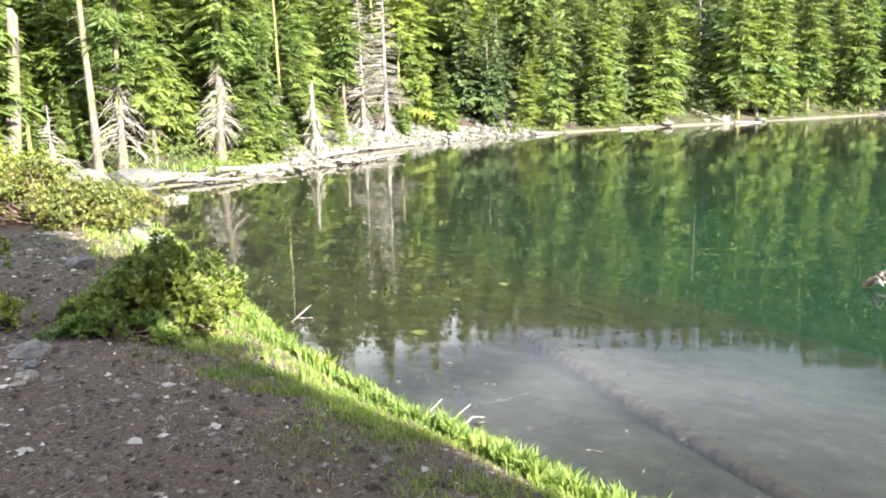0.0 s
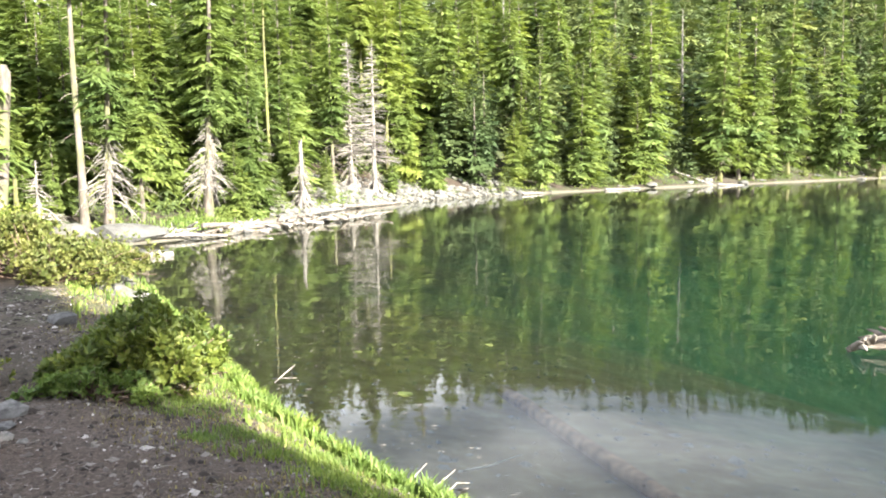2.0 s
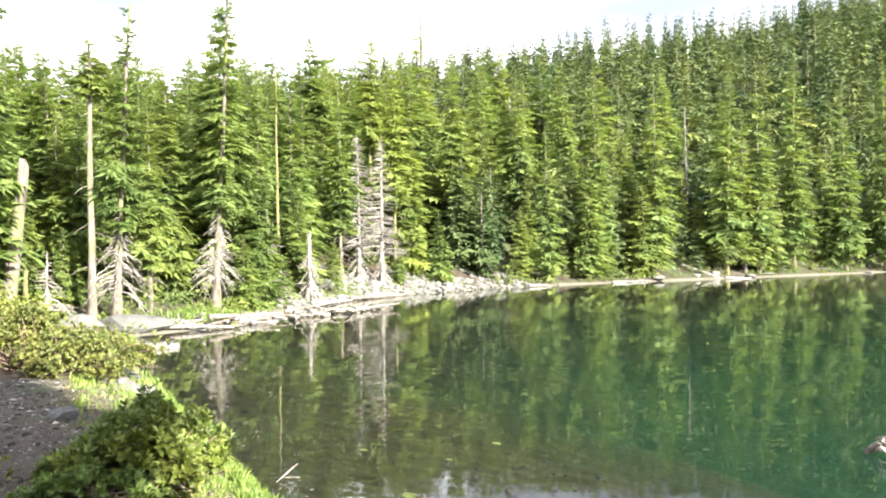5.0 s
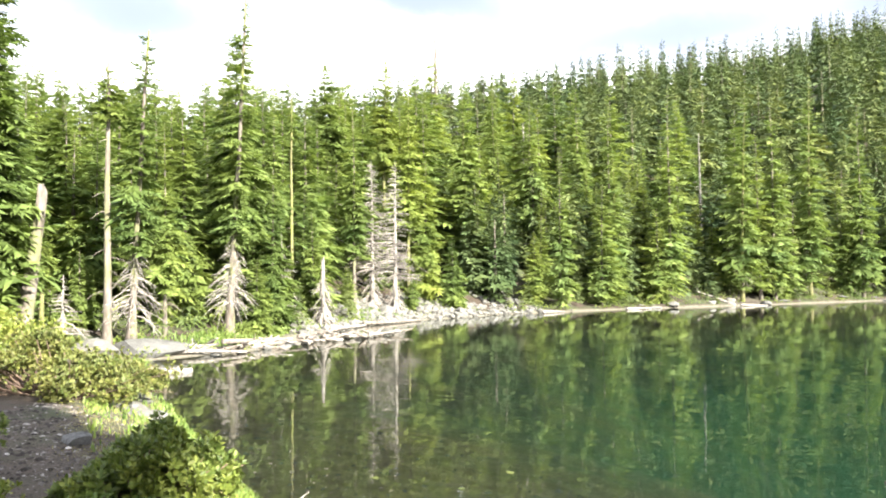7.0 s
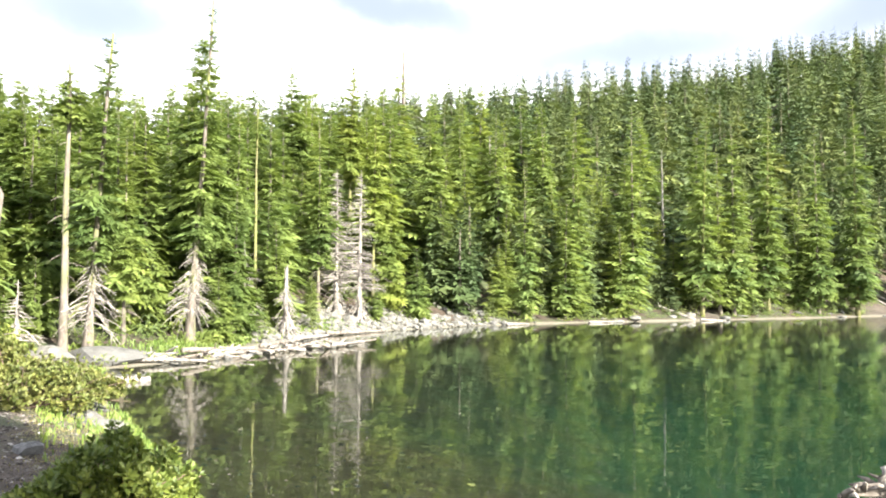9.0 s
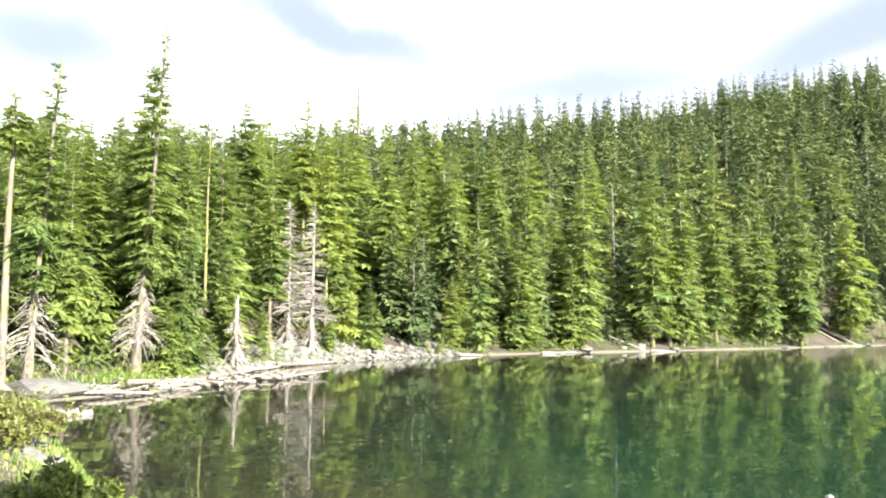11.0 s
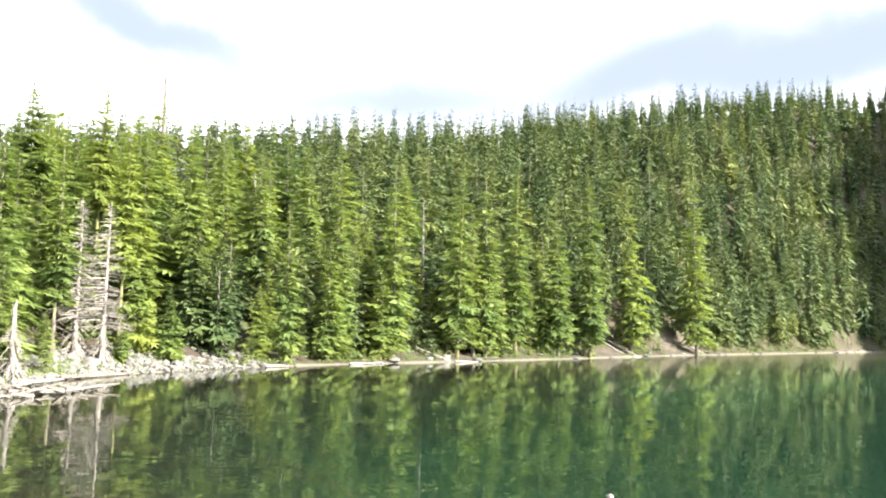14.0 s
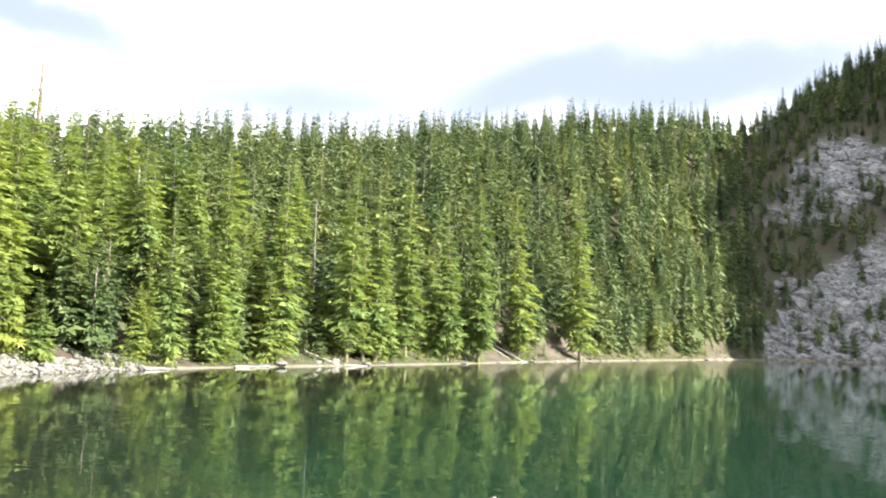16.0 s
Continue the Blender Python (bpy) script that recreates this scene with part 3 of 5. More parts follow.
def conifer(name, label, height, base, radius, count, seed, sprays, bark=None, thin=0.0, shape=0.8, dead=0, girth=None, needle=None, group="conifers on the shore", lean=(0, 0), flare=0.5):
    rng = np.random.RandomState(seed)
    e = tagged(new(name), label, "tree", group)
    me, P = trunk_mesh(rng, "trunk", height, girth or height * 0.0125, bark or MAT_BARK, 0.02 * height, lean, 0.3 if flare > 0.6 else 0.04, flare, spread=14 if flare > 1 else 22)
    part("trunk", me, e)
    v, f = crown(rng, height, base, radius, count, sprays, thin, shape)
    v[:, 0] += np.interp(v[:, 2], P[:, 2], P[:, 0])
    v[:, 1] += np.interp(v[:, 2], P[:, 2], P[:, 1])
    part("crown", mesh_of("crown", v, f, needle or MAT_NEEDLE), e)
    if dead:
        v, f = twigs(rng, 0.10 * height, max(base * 1.2, 0.3 * height), dead, max(radius * 1.1, 1.25 if flare > 1 else 0), 0.75 if flare > 1 else 0.5, 1.15 if flare > 1 else 1.0)
        v[:, 0] += np.interp(v[:, 2], P[:, 2], P[:, 0])
        v[:, 1] += np.interp(v[:, 2], P[:, 2], P[:, 1])
        part("deadwood", mesh_of("deadwood", v, f, MAT_DEAD if flare > 1 else MAT_DRIFT), e, "bare grey lower branches")["kind"] = "stuff"
    return e


def place(ob, x, y, turn=0.0, scale=1.0, sink=0.1, wide=1.0):
    z = float(ground_height(np.array([x]), np.array([y]))[0]) - sink
    ob.matrix_basis = pose(x, y, z, 0, 0, turn) @ Matrix.Diagonal((scale * wide, scale * wide, scale, 1))
    return ob


def copy_at(ob, x, y, turn, scale, sink=0.15, wide=1.0):
    z = float(ground_height(np.array([x]), np.array([y]))[0]) - sink
    m = pose(x, y, z, 0, 0, turn) @ Matrix.Diagonal((scale * wide, scale * wide, scale, 1))
    keep = ob.scale.copy()
    ob.scale = (1, 1, 1)
    c = copy_thing(ob, m)
    ob.scale = keep
    return c


# the named trees on the near end of the opposite shore
def polar(az, d):
    return d * math.sin(radians(az)), d * math.cos(radians(az))


def named_tree(az, d, top_el, **kw):
    """A tree at that bearing and distance whose tip stands at that elevation over the eye."""
    x, y = polar(az, d)
    z = float(ground_height(np.array([x]), np.array([y]))[0])
    h = 2.42 + d * math.tan(radians(top_el)) - z + 0.1
    return x, y, h


def build_named_trees():
    spec = [
        # bearing, distance, tip elevation, crown base share, radius share, branches, thin, bark, dead, label
        (-23.9, 26.6, 14.8, 0.80, 0.08, 80, 0.1, MAT_MOSSY, 26, "tall fir with a long bare pale trunk and a thin top", 0.14, 0.05),
        (-22.4, 26.8, 16.9, 0.30, 0.078, 260, 0.50, MAT_MOSSY, 130, "fir with grey drooping dead limbs under a thin green crown", 0.115, 0.55),
        (-15.9, 30.0, 19.9, 0.26, 0.058, 310, 0.48, MAT_MOSSY, 170, "tallest fir on the bank, thin spire over a pale flared trunk", 0.125, 0.66),
        (-15.4, 32.0, 17.6, 0.30, 0.12, 240, 0.1, MAT_BARK, 20, "slender fir beside the tallest one", 0.13, 0.0),
        (-11.4, 39.0, 13.2, 0.80, 0.05, 60, 0.3, MAT_LICHEN, 30, "nearly bare fir trunk coated in yellow lichen", 0.095, 0.0),
        (-8.8, 47.0, 16.0, 0.55, 0.10, 190, 0.15, MAT_LICHEN, 30, "tall fir with lichen on a bare lower trunk", 0.105, 0.0),
        (-4.7, 54.0, 16.1, 0.45, 0.10, 230, 0.1, MAT_LICHEN, 30, "tall fir with a rounded top behind two dead ones", 0.13, 0.0),
        (-18.9, 31.0, 12.6, 0.05, 0.16, 340, 0.0, MAT_BARK, 0, "dense green fir branched to the ground", 0.15, 0.0),
        (-26.6, 34.0, 13.2, 0.10, 0.165, 340, 0.0, MAT_BARK, 0, "broad dark fir behind the broken snag", 0.18, 0.0),
        (-31.1, 25.0, 25.0, 0.03, 0.125, 420, 0.0, MAT_BARK, 0, "tall dense fir on the bank", 0.2, 0.0),
        (-12.8, 33.0, 8.0, 0.02, 0.16, 280, 0.0, MAT_BARK, 0, "young bright green fir by the water", 0.1, 0.0),
        (-9.9, 38.0, 5.0, 0.02, 0.16, 240, 0.0, MAT_BARK, 0, "young bright green fir by the water", 0.08, 0.0),
        (-20.4, 30.5, 1.8, 0.0, 0.26, 260, 0.0, MAT_BARK, 0, "low spreading fir beside the dead limbs", 0.07, 0.0),
        (-1.6, 50.0, 8.8, 0.03, 0.155, 280, 0.0, MAT_BARK, 6, "bright green fir on the stony bank", 0.12, 0.0),
    ]
    # pale and lichen-coated trunks that stand free among the firs
    spec += [(az, d, el, base * (0.18 if az > 5 else 0.5), 0.10, 230, 0.18, bark, dead, "tall fir with a bare lichen-coated lower trunk", girth, lean) for az, d, el, base, bark, dead, girth, lean in [
        (-12.7, 38.5, 12.6, 0.80, MAT_MOSSY, 30, 0.10, 0.0), (-2.9, 49.0, 14.6, 0.62, MAT_LICHEN, 24, 0.12, 0.1), (1.4, 55.2, 14.9, 0.60, MAT_LICHEN, 10, 0.12, 0.0), (12.5, 59.7, 9.2, 0.55, MAT_LICHEN, 12, 0.12, -0.2),
        (11.9, 60.2, 12.5, 0.45, MAT_MOSSY, 14, 0.13, 0.0), (16.15, 62.2, 13.4, 0.30, MAT_MOSSY, 8, 0.17, 0.0), (20.9, 66.2, 13.0, 0.42, MAT_LICHEN, 20, 0.16, 0.3), (22.1, 68.2, 10.0, 0.50, MAT_MOSSY, 16, 0.15, 0.0),
        (23.0, 69.2, 12.0, 0.48, MAT_MOSSY, 14, 0.15, 0.0), (25.2, 72.7, 13.2, 0.42, MAT_LICHEN, 14, 0.15, 0.1), (30.6, 81.2, 12.6, 0.42, MAT_LICHEN, 14, 0.17, 0.0), (28.3, 77.2, 11.0, 0.35, MAT_MOSSY, 14, 0.16, 0.0),
        (33.5, 91.2, 11.5, 0.40, MAT_MOSSY, 14, 0.17, 0.0), (38.0, 104.2, 12.0, 0.38, MAT_MOSSY, 14, 0.18, 0.0), (8.4, 54.2, 9.5, 0.30, MAT_MOSSY, 10, 0.11, 0.0), (-6.9, 44.5, 12.5, 0.50, MAT_MOSSY, 24, 0.11, 0.0),
        (-27.9, 25.5, 5.6, 0.80, MAT_LICHEN, 10, 0.09, 0.1), (-20.2, 28.5, 11.0, 0.50, MAT_MOSSY, 24, 0.08, 0.0)]]
    low = "low spreading young fir on the bank"
    spec += [(az, d, el + 0.45, 0.02, 0.15, 260, 0.0, MAT_BARK, 0, "dense green fir at the back of the bank", 0.14, 0.0) for az, d, el in [
        (-30.0, 32.0, 13.0), (-28.2, 36.0, 14.0), (-25.0, 38.0, 13.5), (-23.2, 34.0, 12.5), (-21.4, 37.0, 14.2), (-19.9, 35.0, 13.2), (-17.6, 38.0, 13.6), (-14.6, 37.0, 12.6), (-13.3, 41.0, 13.8), (-10.4, 43.0, 12.5), (-8.0, 50.0, 13.5), (-29.2, 31.0, 11.0), (-26.0, 31.5, 9.5), (-25.6, 35.0, 13.2), (-22.4, 31.0, 8.5), (-20.8, 33.0, 11.5), (-18.6, 36.0, 12.8), (-17.0, 33.0, 10.0), (-16.4, 40.0, 13.6), (-14.2, 34.0, 9.0), (-12.0, 44.0, 12.8), (-9.5, 46.0, 11.0), (-6.4, 52.0, 13.2), (-3.4, 55.0, 13.0)]]
    spec += [(az, d, el, 0.0, 0.24, 190, 0.0, MAT_BARK, 0, low, 0.07, 0.0) for az, d, el in [
        (-25.6, 28.5, 2.0), (-27.4, 26.5, 0.8), (-28.6, 28.5, 4.0), (-24.9, 31.0, 4.5), (-30.6, 24.5, 3.0), (-18.4, 31.5, -0.6), (-17.2, 33.0, 3.0), (-19.4, 32.0, 1.5), (-21.3, 31.5, 2.2), (-14.0, 30.5, 1.5), (-13.4, 35.0, 6.0), (-7.4, 42.0, 1.0), (-10.6, 40.5, 7.0), (-2.6, 47.0, 0.5), (0.4, 50.0, 3.0)]]
    for k, (az, d, el, base, rad, n, thin, bark, dead, label, girth, lean) in enumerate(spec):
        x, y, h = named_tree(az, d, el)
        t = conifer("fir_tree", label, h, base * h, rad * 1.12 * h, int(n * 1.8), 100 + k, SPRAYS if d < 31 or k < 14 else SPRAYS_MID, bark, thin, {1: 0.5, 2: 0.42}.get(k, 0.80), dead, girth, lean=(lean, 0.0), flare=1.3 if k in (1, 2, 5, 6) else 0.65 if k in (0, 4) else 0.5)
        place(t, x, y)


def dead_tree(az, d, el, label, girth, limbs, length, seed, lean=(0, 0), top=0.05, mat=None, skirt=0):
    rng = np.random.RandomState(seed)
    x, y, h = named_tree(az, d, el)
    e = tagged(new("dead_tree"), label, "tree", "dead trees on the shore")
    me, P = trunk_mesh(rng, "trunk", h, girth, mat or MAT_DEAD, 0.01 * h, lean, top, 0.9, 10, 0.32 if top > 0.3 else 0.0)
    trunk = part("trunk", me, e)
    if limbs:
        v, f = twigs(rng, 0.22 * h, 0.98 * h, limbs, length, 0.13, 1.35)
        part("deadwood", mesh_of("deadwood", v, f, MAT_BARK if mat == MAT_BARK else MAT_DEAD), e)["kind"] = "stuff"
    # a skirt of hanging dead limbs, and roots that spread over the bank
    if skirt:
        v, f = twigs(rng, 0.35, min(3.4, 0.8 * h), skirt, 1.2, 0.95, 1.6)
        part("deadwood", mesh_of("deadwood", v, f, MAT_DEAD), e, "skirt of pale hanging dead limbs")["kind"] = "stuff"
    for a in np.linspace(0, 6.28, 8)[:7]:
        a += rng.uniform(-0.35, 0.35)
        c, s = math.cos(a) * girth, math.sin(a) * girth
        k, up = rng.uniform(0.55, 0.95), rng.uniform(0.7, 1.5)
        root = tube([(c * 0.4, s * 0.4, up), (c * 1.5 * k, s * 1.5 * k, 0.75), (c * 2.8 * k, s * 2.8 * k, 0.30), (c * 5.0 * k, s * 5.0 * k, -0.25)], [girth * 0.35, girth * 0.5, girth * 0.42, girth * 0.18], 6, rng, 0.15)
        part("root", mesh_of("root", *root, mat or MAT_DEAD, True), trunk)
    return place(e, x, y)


build_named_trees()
dead_tree(-5.6, 45.6, 8.7, "bleached dead conifer with combs of bare limbs", 0.17, 330, 2.1, 31, skirt=90)
dead_tree(-3.9, 45.6, 8.7, "bleached dead conifer with a pale flared base", 0.17, 260, 1.8, 32, skirt=70)
dead_tree(-9.2, 36.6, 1.3, "broken silvery stump with splayed roots", 0.16, 40, 1.0, 33, top=0.5, skirt=110)
dead_tree(-29.1, 24.5, 5.7, "broken leaning snag with yellow lichen", 0.24, 5, 0.7, 34, (0.62, 0.0), 0.5, MAT_MOSSY)
dead_tree(18.3, 72.0, 10.0, "tall grey dead tree among the firs", 0.22, 60, 1.6, 35)
dead_tree(-0.75, 88.0, 17.3, "thin bare snag over the treeline", 0.3, 80, 4.0, 36, top=0.5, mat=MAT_BARK)
dead_tree(5.75, 67.0, 11.3, "slender grey dead fir among the green ones", 0.16, 110, 1.5, 38, top=0.2)
dead_tree(-12.2, 36.0, 4.0, "thin dead fir with a skirt of grey limbs", 0.10, 60, 1.0, 37, skirt=70)
dead_tree(-13.6, 33.0, 1.2, "low grey dead fir with a ragged skirt of limbs", 0.08, 40, 0.9, 39, top=0.3, skirt=70)
dead_tree(-26.6, 25.0, 0.4, "small grey dead fir behind the shrubs", 0.06, 50, 0.9, 40, top=0.2, skirt=30)


# ---- forest ----
def scatter_trees():
    rng = np.random.RandomState(21)
    pts = []
    step = 3.15
    gx = np.arange(-120, 340, step)
    gy = np.arange(-10, 330, step)
    X, Y = np.meshgrid(gx, gy)
    X = (X + rng.uniform(-0.45, 0.45, X.shape) * step).ravel()
    Y = (Y + rng.uniform(-0.45, 0.45, Y.shape) * step).ravel()
    s = shore_distance(X, Y)
    az = np.degrees(np.arctan2(X, Y))
    d = np.hypot(X, Y)
    start, depth, sky = slope_keys(X, Y)
    ok = (s > 1.3) & (d - start < depth + 5) & (d - start > -12) & (az > -35) & (az < 62)
    ok &= ~((d < 34) & (az > -24.5)) & ~((d < 30) & (az <= -24.5))
    ok &= ~((az > -12) & (az < 3) & (s < 4.5))
    bare = rockiness(X, Y, s) + slides(X, Y, s)
    ok &= rng.uniform(0, 1, X.shape) > bare * 0.86
    X, Y, s, az, d = X[ok], Y[ok], s[ok], az[ok], d[ok]
    z = ground_height(X, Y, s)
    order = np.argsort(d + 1.2 * s)
    return X[order], Y[order], z[order], s[order], d[order], az[order], rng


def build_forest():
    X, Y, Z, S, D, AZ, rng = scatter_trees()
    most = np.tan(np.radians(slope_keys(X, Y)[2] + rng.uniform(-0.2, 1.25, len(X)))) * D + 2.4 - Z
    most = most + np.interp(AZ, [-4, 8], [0.010, 0.0]) * D
    near = 165
    kinds = []
    for k in range(7):
        h = 15.0
        base = [0.02, 0.06, 0.24, 0.05, 0.34, 0.0, 0.08][k] * h
        rad = [0.178, 0.160, 0.140, 0.190, 0.135, 0.195, 0.168][k] * h
        t = conifer("fir_tree", ["green fir branched down to the ground", "slender green fir with a pale trunk", "tall fir with bare lower trunk"][k % 3], h, base, rad, 340, 300 + k, SPRAYS_MID,
                    MAT_MOSSY if k in (2, 4) else MAT_BARK, 0.0, 0.84, 26 if k in (2, 4) else 12 if k % 3 else 0, 0.15)
        kinds.append(t)
    used = set()
    for i in range(near):
        k = rng.randint(len(kinds))
        front = S[i] < 8
        sc = min(rng.uniform(0.24, 0.62) if front else rng.uniform(0.42, 1.0), most[i] / 15.0)
        if k not in used:
            used.add(k)
            place(kinds[k], X[i], Y[i], rng.uniform(0, 360), sc)
        else:
            copy_at(kinds[k], X[i], Y[i], rng.uniform(0, 360), sc, 0.15, rng.uniform(0.9, 1.35))
    # the woods further up the slopes, past counting
    protos = []
    for k in range(16):
        r2 = np.random.RandomState(500 + k)
        few = k >= 14
        protos.append(crown(r2, 1.0, ([0.0, 0.08, 0.03, 0.15] if k < 8 or few else [0.08, 0.16, 0.12, 0.22])[k % 4], [0.200, 0.175, 0.210, 0.165][k % 4], 50 if few else 170 if k < 8 else 165 if k < 11 else 140, SPRAYS_FAR if k < 8 else SPRAYS_CHEAP, 0.03, [0.84, 0.95, 0.88, 0.78][k % 4]))
    chunks, stems, dark_stems, tints = [], [], [], []
    # a close front row at the foot of the slope
    fx, fy = along_shore(rng, 380, 24, 33, 2.0, 13.0, 1.0)
    fs = shore_distance(fx, fy)
    ok = (fs > 1.8) & (slides(fx, fy, fs) < 0.3) & (rockiness(fx, fy, fs) < 0.3)
    fx, fy, fs = fx[ok], fy[ok], fs[ok]
    fd = np.hypot(fx, fy)
    X, Y, Z, D = np.append(X, fx), np.append(Y, fy), np.append(Z, ground_height(fx, fy, fs)), np.append(D, fd)
    most = np.append(most, rng.uniform(4.0, 11.5, len(fx)))
    bearing = np.degrees(np.arctan2(X, Y))
    climb = D - slope_keys(X, Y)[0]
    near_rock = (bearing > 50.3) & (climb < 80) & (bearing < 62)
    ridge = D - slope_keys(X, Y)[0] > 0.68 * slope_keys(X, Y)[1]
    for i in range(near, len(X)):
        v, f = protos[rng.randint(8) if i < 480 or (D[i] < 75 and i >= len(X) - len(fx)) else (8 if D[i] < 128 else 11) + rng.randint(3)]
        tall = 4.5 + 8.0 * rng.beta(1.4, 1.4)
        if rng.random_sample() < 0.36 and i < len(X) - len(fx):
            tall = rng.uniform(0.7, 0.98) * min(most[i], 16.5)
        stony = near_rock[i]
        if D[i] > 100 and not stony:
            tall = max(tall, 7.0 + 3.0 * rng.random_sample())
        if ridge[i]:
            tall = max(tall, 9.0)
        h = max(min(tall, most[i]), 4.0)
        if stony:
            h = rng.uniform(4.5, 9.5)
        a = rng.uniform(0, 6.28)
        c, s = math.cos(a), math.sin(a)
        w = (0.72 * h + 1.9) * rng.uniform(0.85, 1.25)
        chunks.append((np.stack([(v[:, 0] * c - v[:, 1] * s) * w + X[i], (v[:, 0] * s + v[:, 1] * c) * w + Y[i], v[:, 2] * h + Z[i]], -1), f))
        tints.append(np.full(len(v), rng.uniform(0, 1)))
        if rng.random_sample() < (0.22 if D[i] < 150 else 0.06):
            (stems if rng.random_sample() < 0.35 else dark_stems).append(tube([(X[i], Y[i], Z[i] - 0.4), (X[i], Y[i], Z[i] + 0.85 * h)], [0.14, 0.03], 5, cap=False))
    # seedlings and young firs on the foot of the slope
    x, y = along_shore(rng, 900, 17, 33, 0.7, 13.0, 1.2)
    sd = shore_distance(x, y)
    z = ground_height(x, y, sd)
    bear = np.degrees(np.arctan2(x, y))
    for k in np.nonzero((sd > 0.5) & (slides(x, y, sd) < 0.45) & (rockiness(x, y, sd) < 0.45) & ~((bear > -7) & (bear < 4) & (sd < 4)))[0]:
        v, f = protos[14 + rng.randint(2)]
        h = rng.uniform(0.7, 3.9) * min(1.0, 0.4 + sd[k] / 5)
        w = h * rng.uniform(1.2, 1.9)
        a = rng.uniform(0, 6.28)
        c, t = math.cos(a), math.sin(a)
        chunks.append((np.stack([(v[:, 0] * c - v[:, 1] * t) * w + x[k], (v[:, 0] * t + v[:, 1] * c) * w + y[k], v[:, 2] * h + z[k] - 0.05 * h], -1), f))
        tints.append(np.full(len(v), rng.uniform(0.45, 1)))
    v, f = join(chunks)
    woods = tagged(new("far_woods"), "dense dark green conifer woods on the slopes", "forest", kind="stuff")
    part("crowns", mesh_of("crowns", v, f, MAT_FAR, False, {"tint": np.concatenate(tints)}), woods)
    v, f = join(stems)
    part("trunks", mesh_of("trunks", v, f, MAT_MOSSY, True), woods)
    v, f = join(dark_stems)
    part("trunks", mesh_of("trunks", v, f, MAT_BARK, True), woods)
    print("trees", len(X), "tris", sum(len(c[1]) for c in chunks))


build_forest()


# ---- shade trees behind the path ----
def build_shade_trees():
    """Unseen tall firs added on the near bank, inland of the path, to keep the sun off it."""
    t = conifer("fir_tree", "unseen tall dense fir on the near bank, placed to shade the path", 15.0, 2.0, 2.9, 620, 700, SPRAYS_MID, shape=0.5, group="firs on the near bank", girth=0.22)
    spots = [(7.16, -5.12, 0.57), (5.3, -6.2, 0.73), (3.3, -6.6, 0.74), (1.5, -6.6, 0.73), (6.3, -7.8, 0.80), (4.2, -8.6, 0.84), (-0.4, -6.4, 0.72), (-2.5, -5.8, 0.70), (-4.8, -4.6, 0.68), (-7.0, -2.8, 0.64), (8.0, -7.2, 0.66), (2.2, -8.8, 0.82)]
    x, y, k = spots[0]
    place(t, x, y, 20, k)
    for j, (x, y, k) in enumerate(spots[1:]):  # a close row
        copy_at(t, x, y, 50 * j, k)
    # two more unseen firs, crowns set high to shade the path further on
    high = conifer("fir_tree", "unseen tall fir with a long bare trunk, added to shade the path", 17.0, 12.6, 1.3, 260, 701, SPRAYS_MID, shape=0.5, group="firs on the near bank", girth=0.2)
    place(high, 12.45, -9.95, 0, 1.0)
    copy_at(high, 11.4, -10.9, 80, 1.0)


build_shade_trees()


# ---- shrubs ----
def leaf_rosettes(rng, centres, axes, per, size, slim=0.27):
    """Whorls of pointed leaves round shoot tips; each leaf a folded lozenge of two triangles."""
    n = len(centres)
    c = np.repeat(centres, per, 0)
    a = np.repeat(axes, per, 0)
    ref = rng.normal(size=c.shape)
    u = np.cross(a, ref)
    u /= np.linalg.norm(u, axis=1)[:, None] + 1e-9
    d = u * rng.uniform(0.5, 1.0, (len(c), 1)) + a * rng.uniform(0.2, 1.2, (len(c), 1))
    d /= np.linalg.norm(d, axis=1)[:, None]
    w = np.cross(d, a)
    w /= np.linalg.norm(w, axis=1)[:, None] + 1e-9
    ln = size * rng.uniform(0.6, 1.25, (len(c), 1))
    m = c + d * ln * 0.55
    lift = a * ln * 0.08
    V = np.stack([c, m + w * ln * slim + lift, c + d * ln, m - w * ln * slim + lift], 1).reshape(-1, 3)
    i = np.arange(len(c))[:, None] * 4
    F = np.stack([i + [0, 1, 2], i + [0, 2, 3]], 1).reshape(-1, 3)
    return V, F


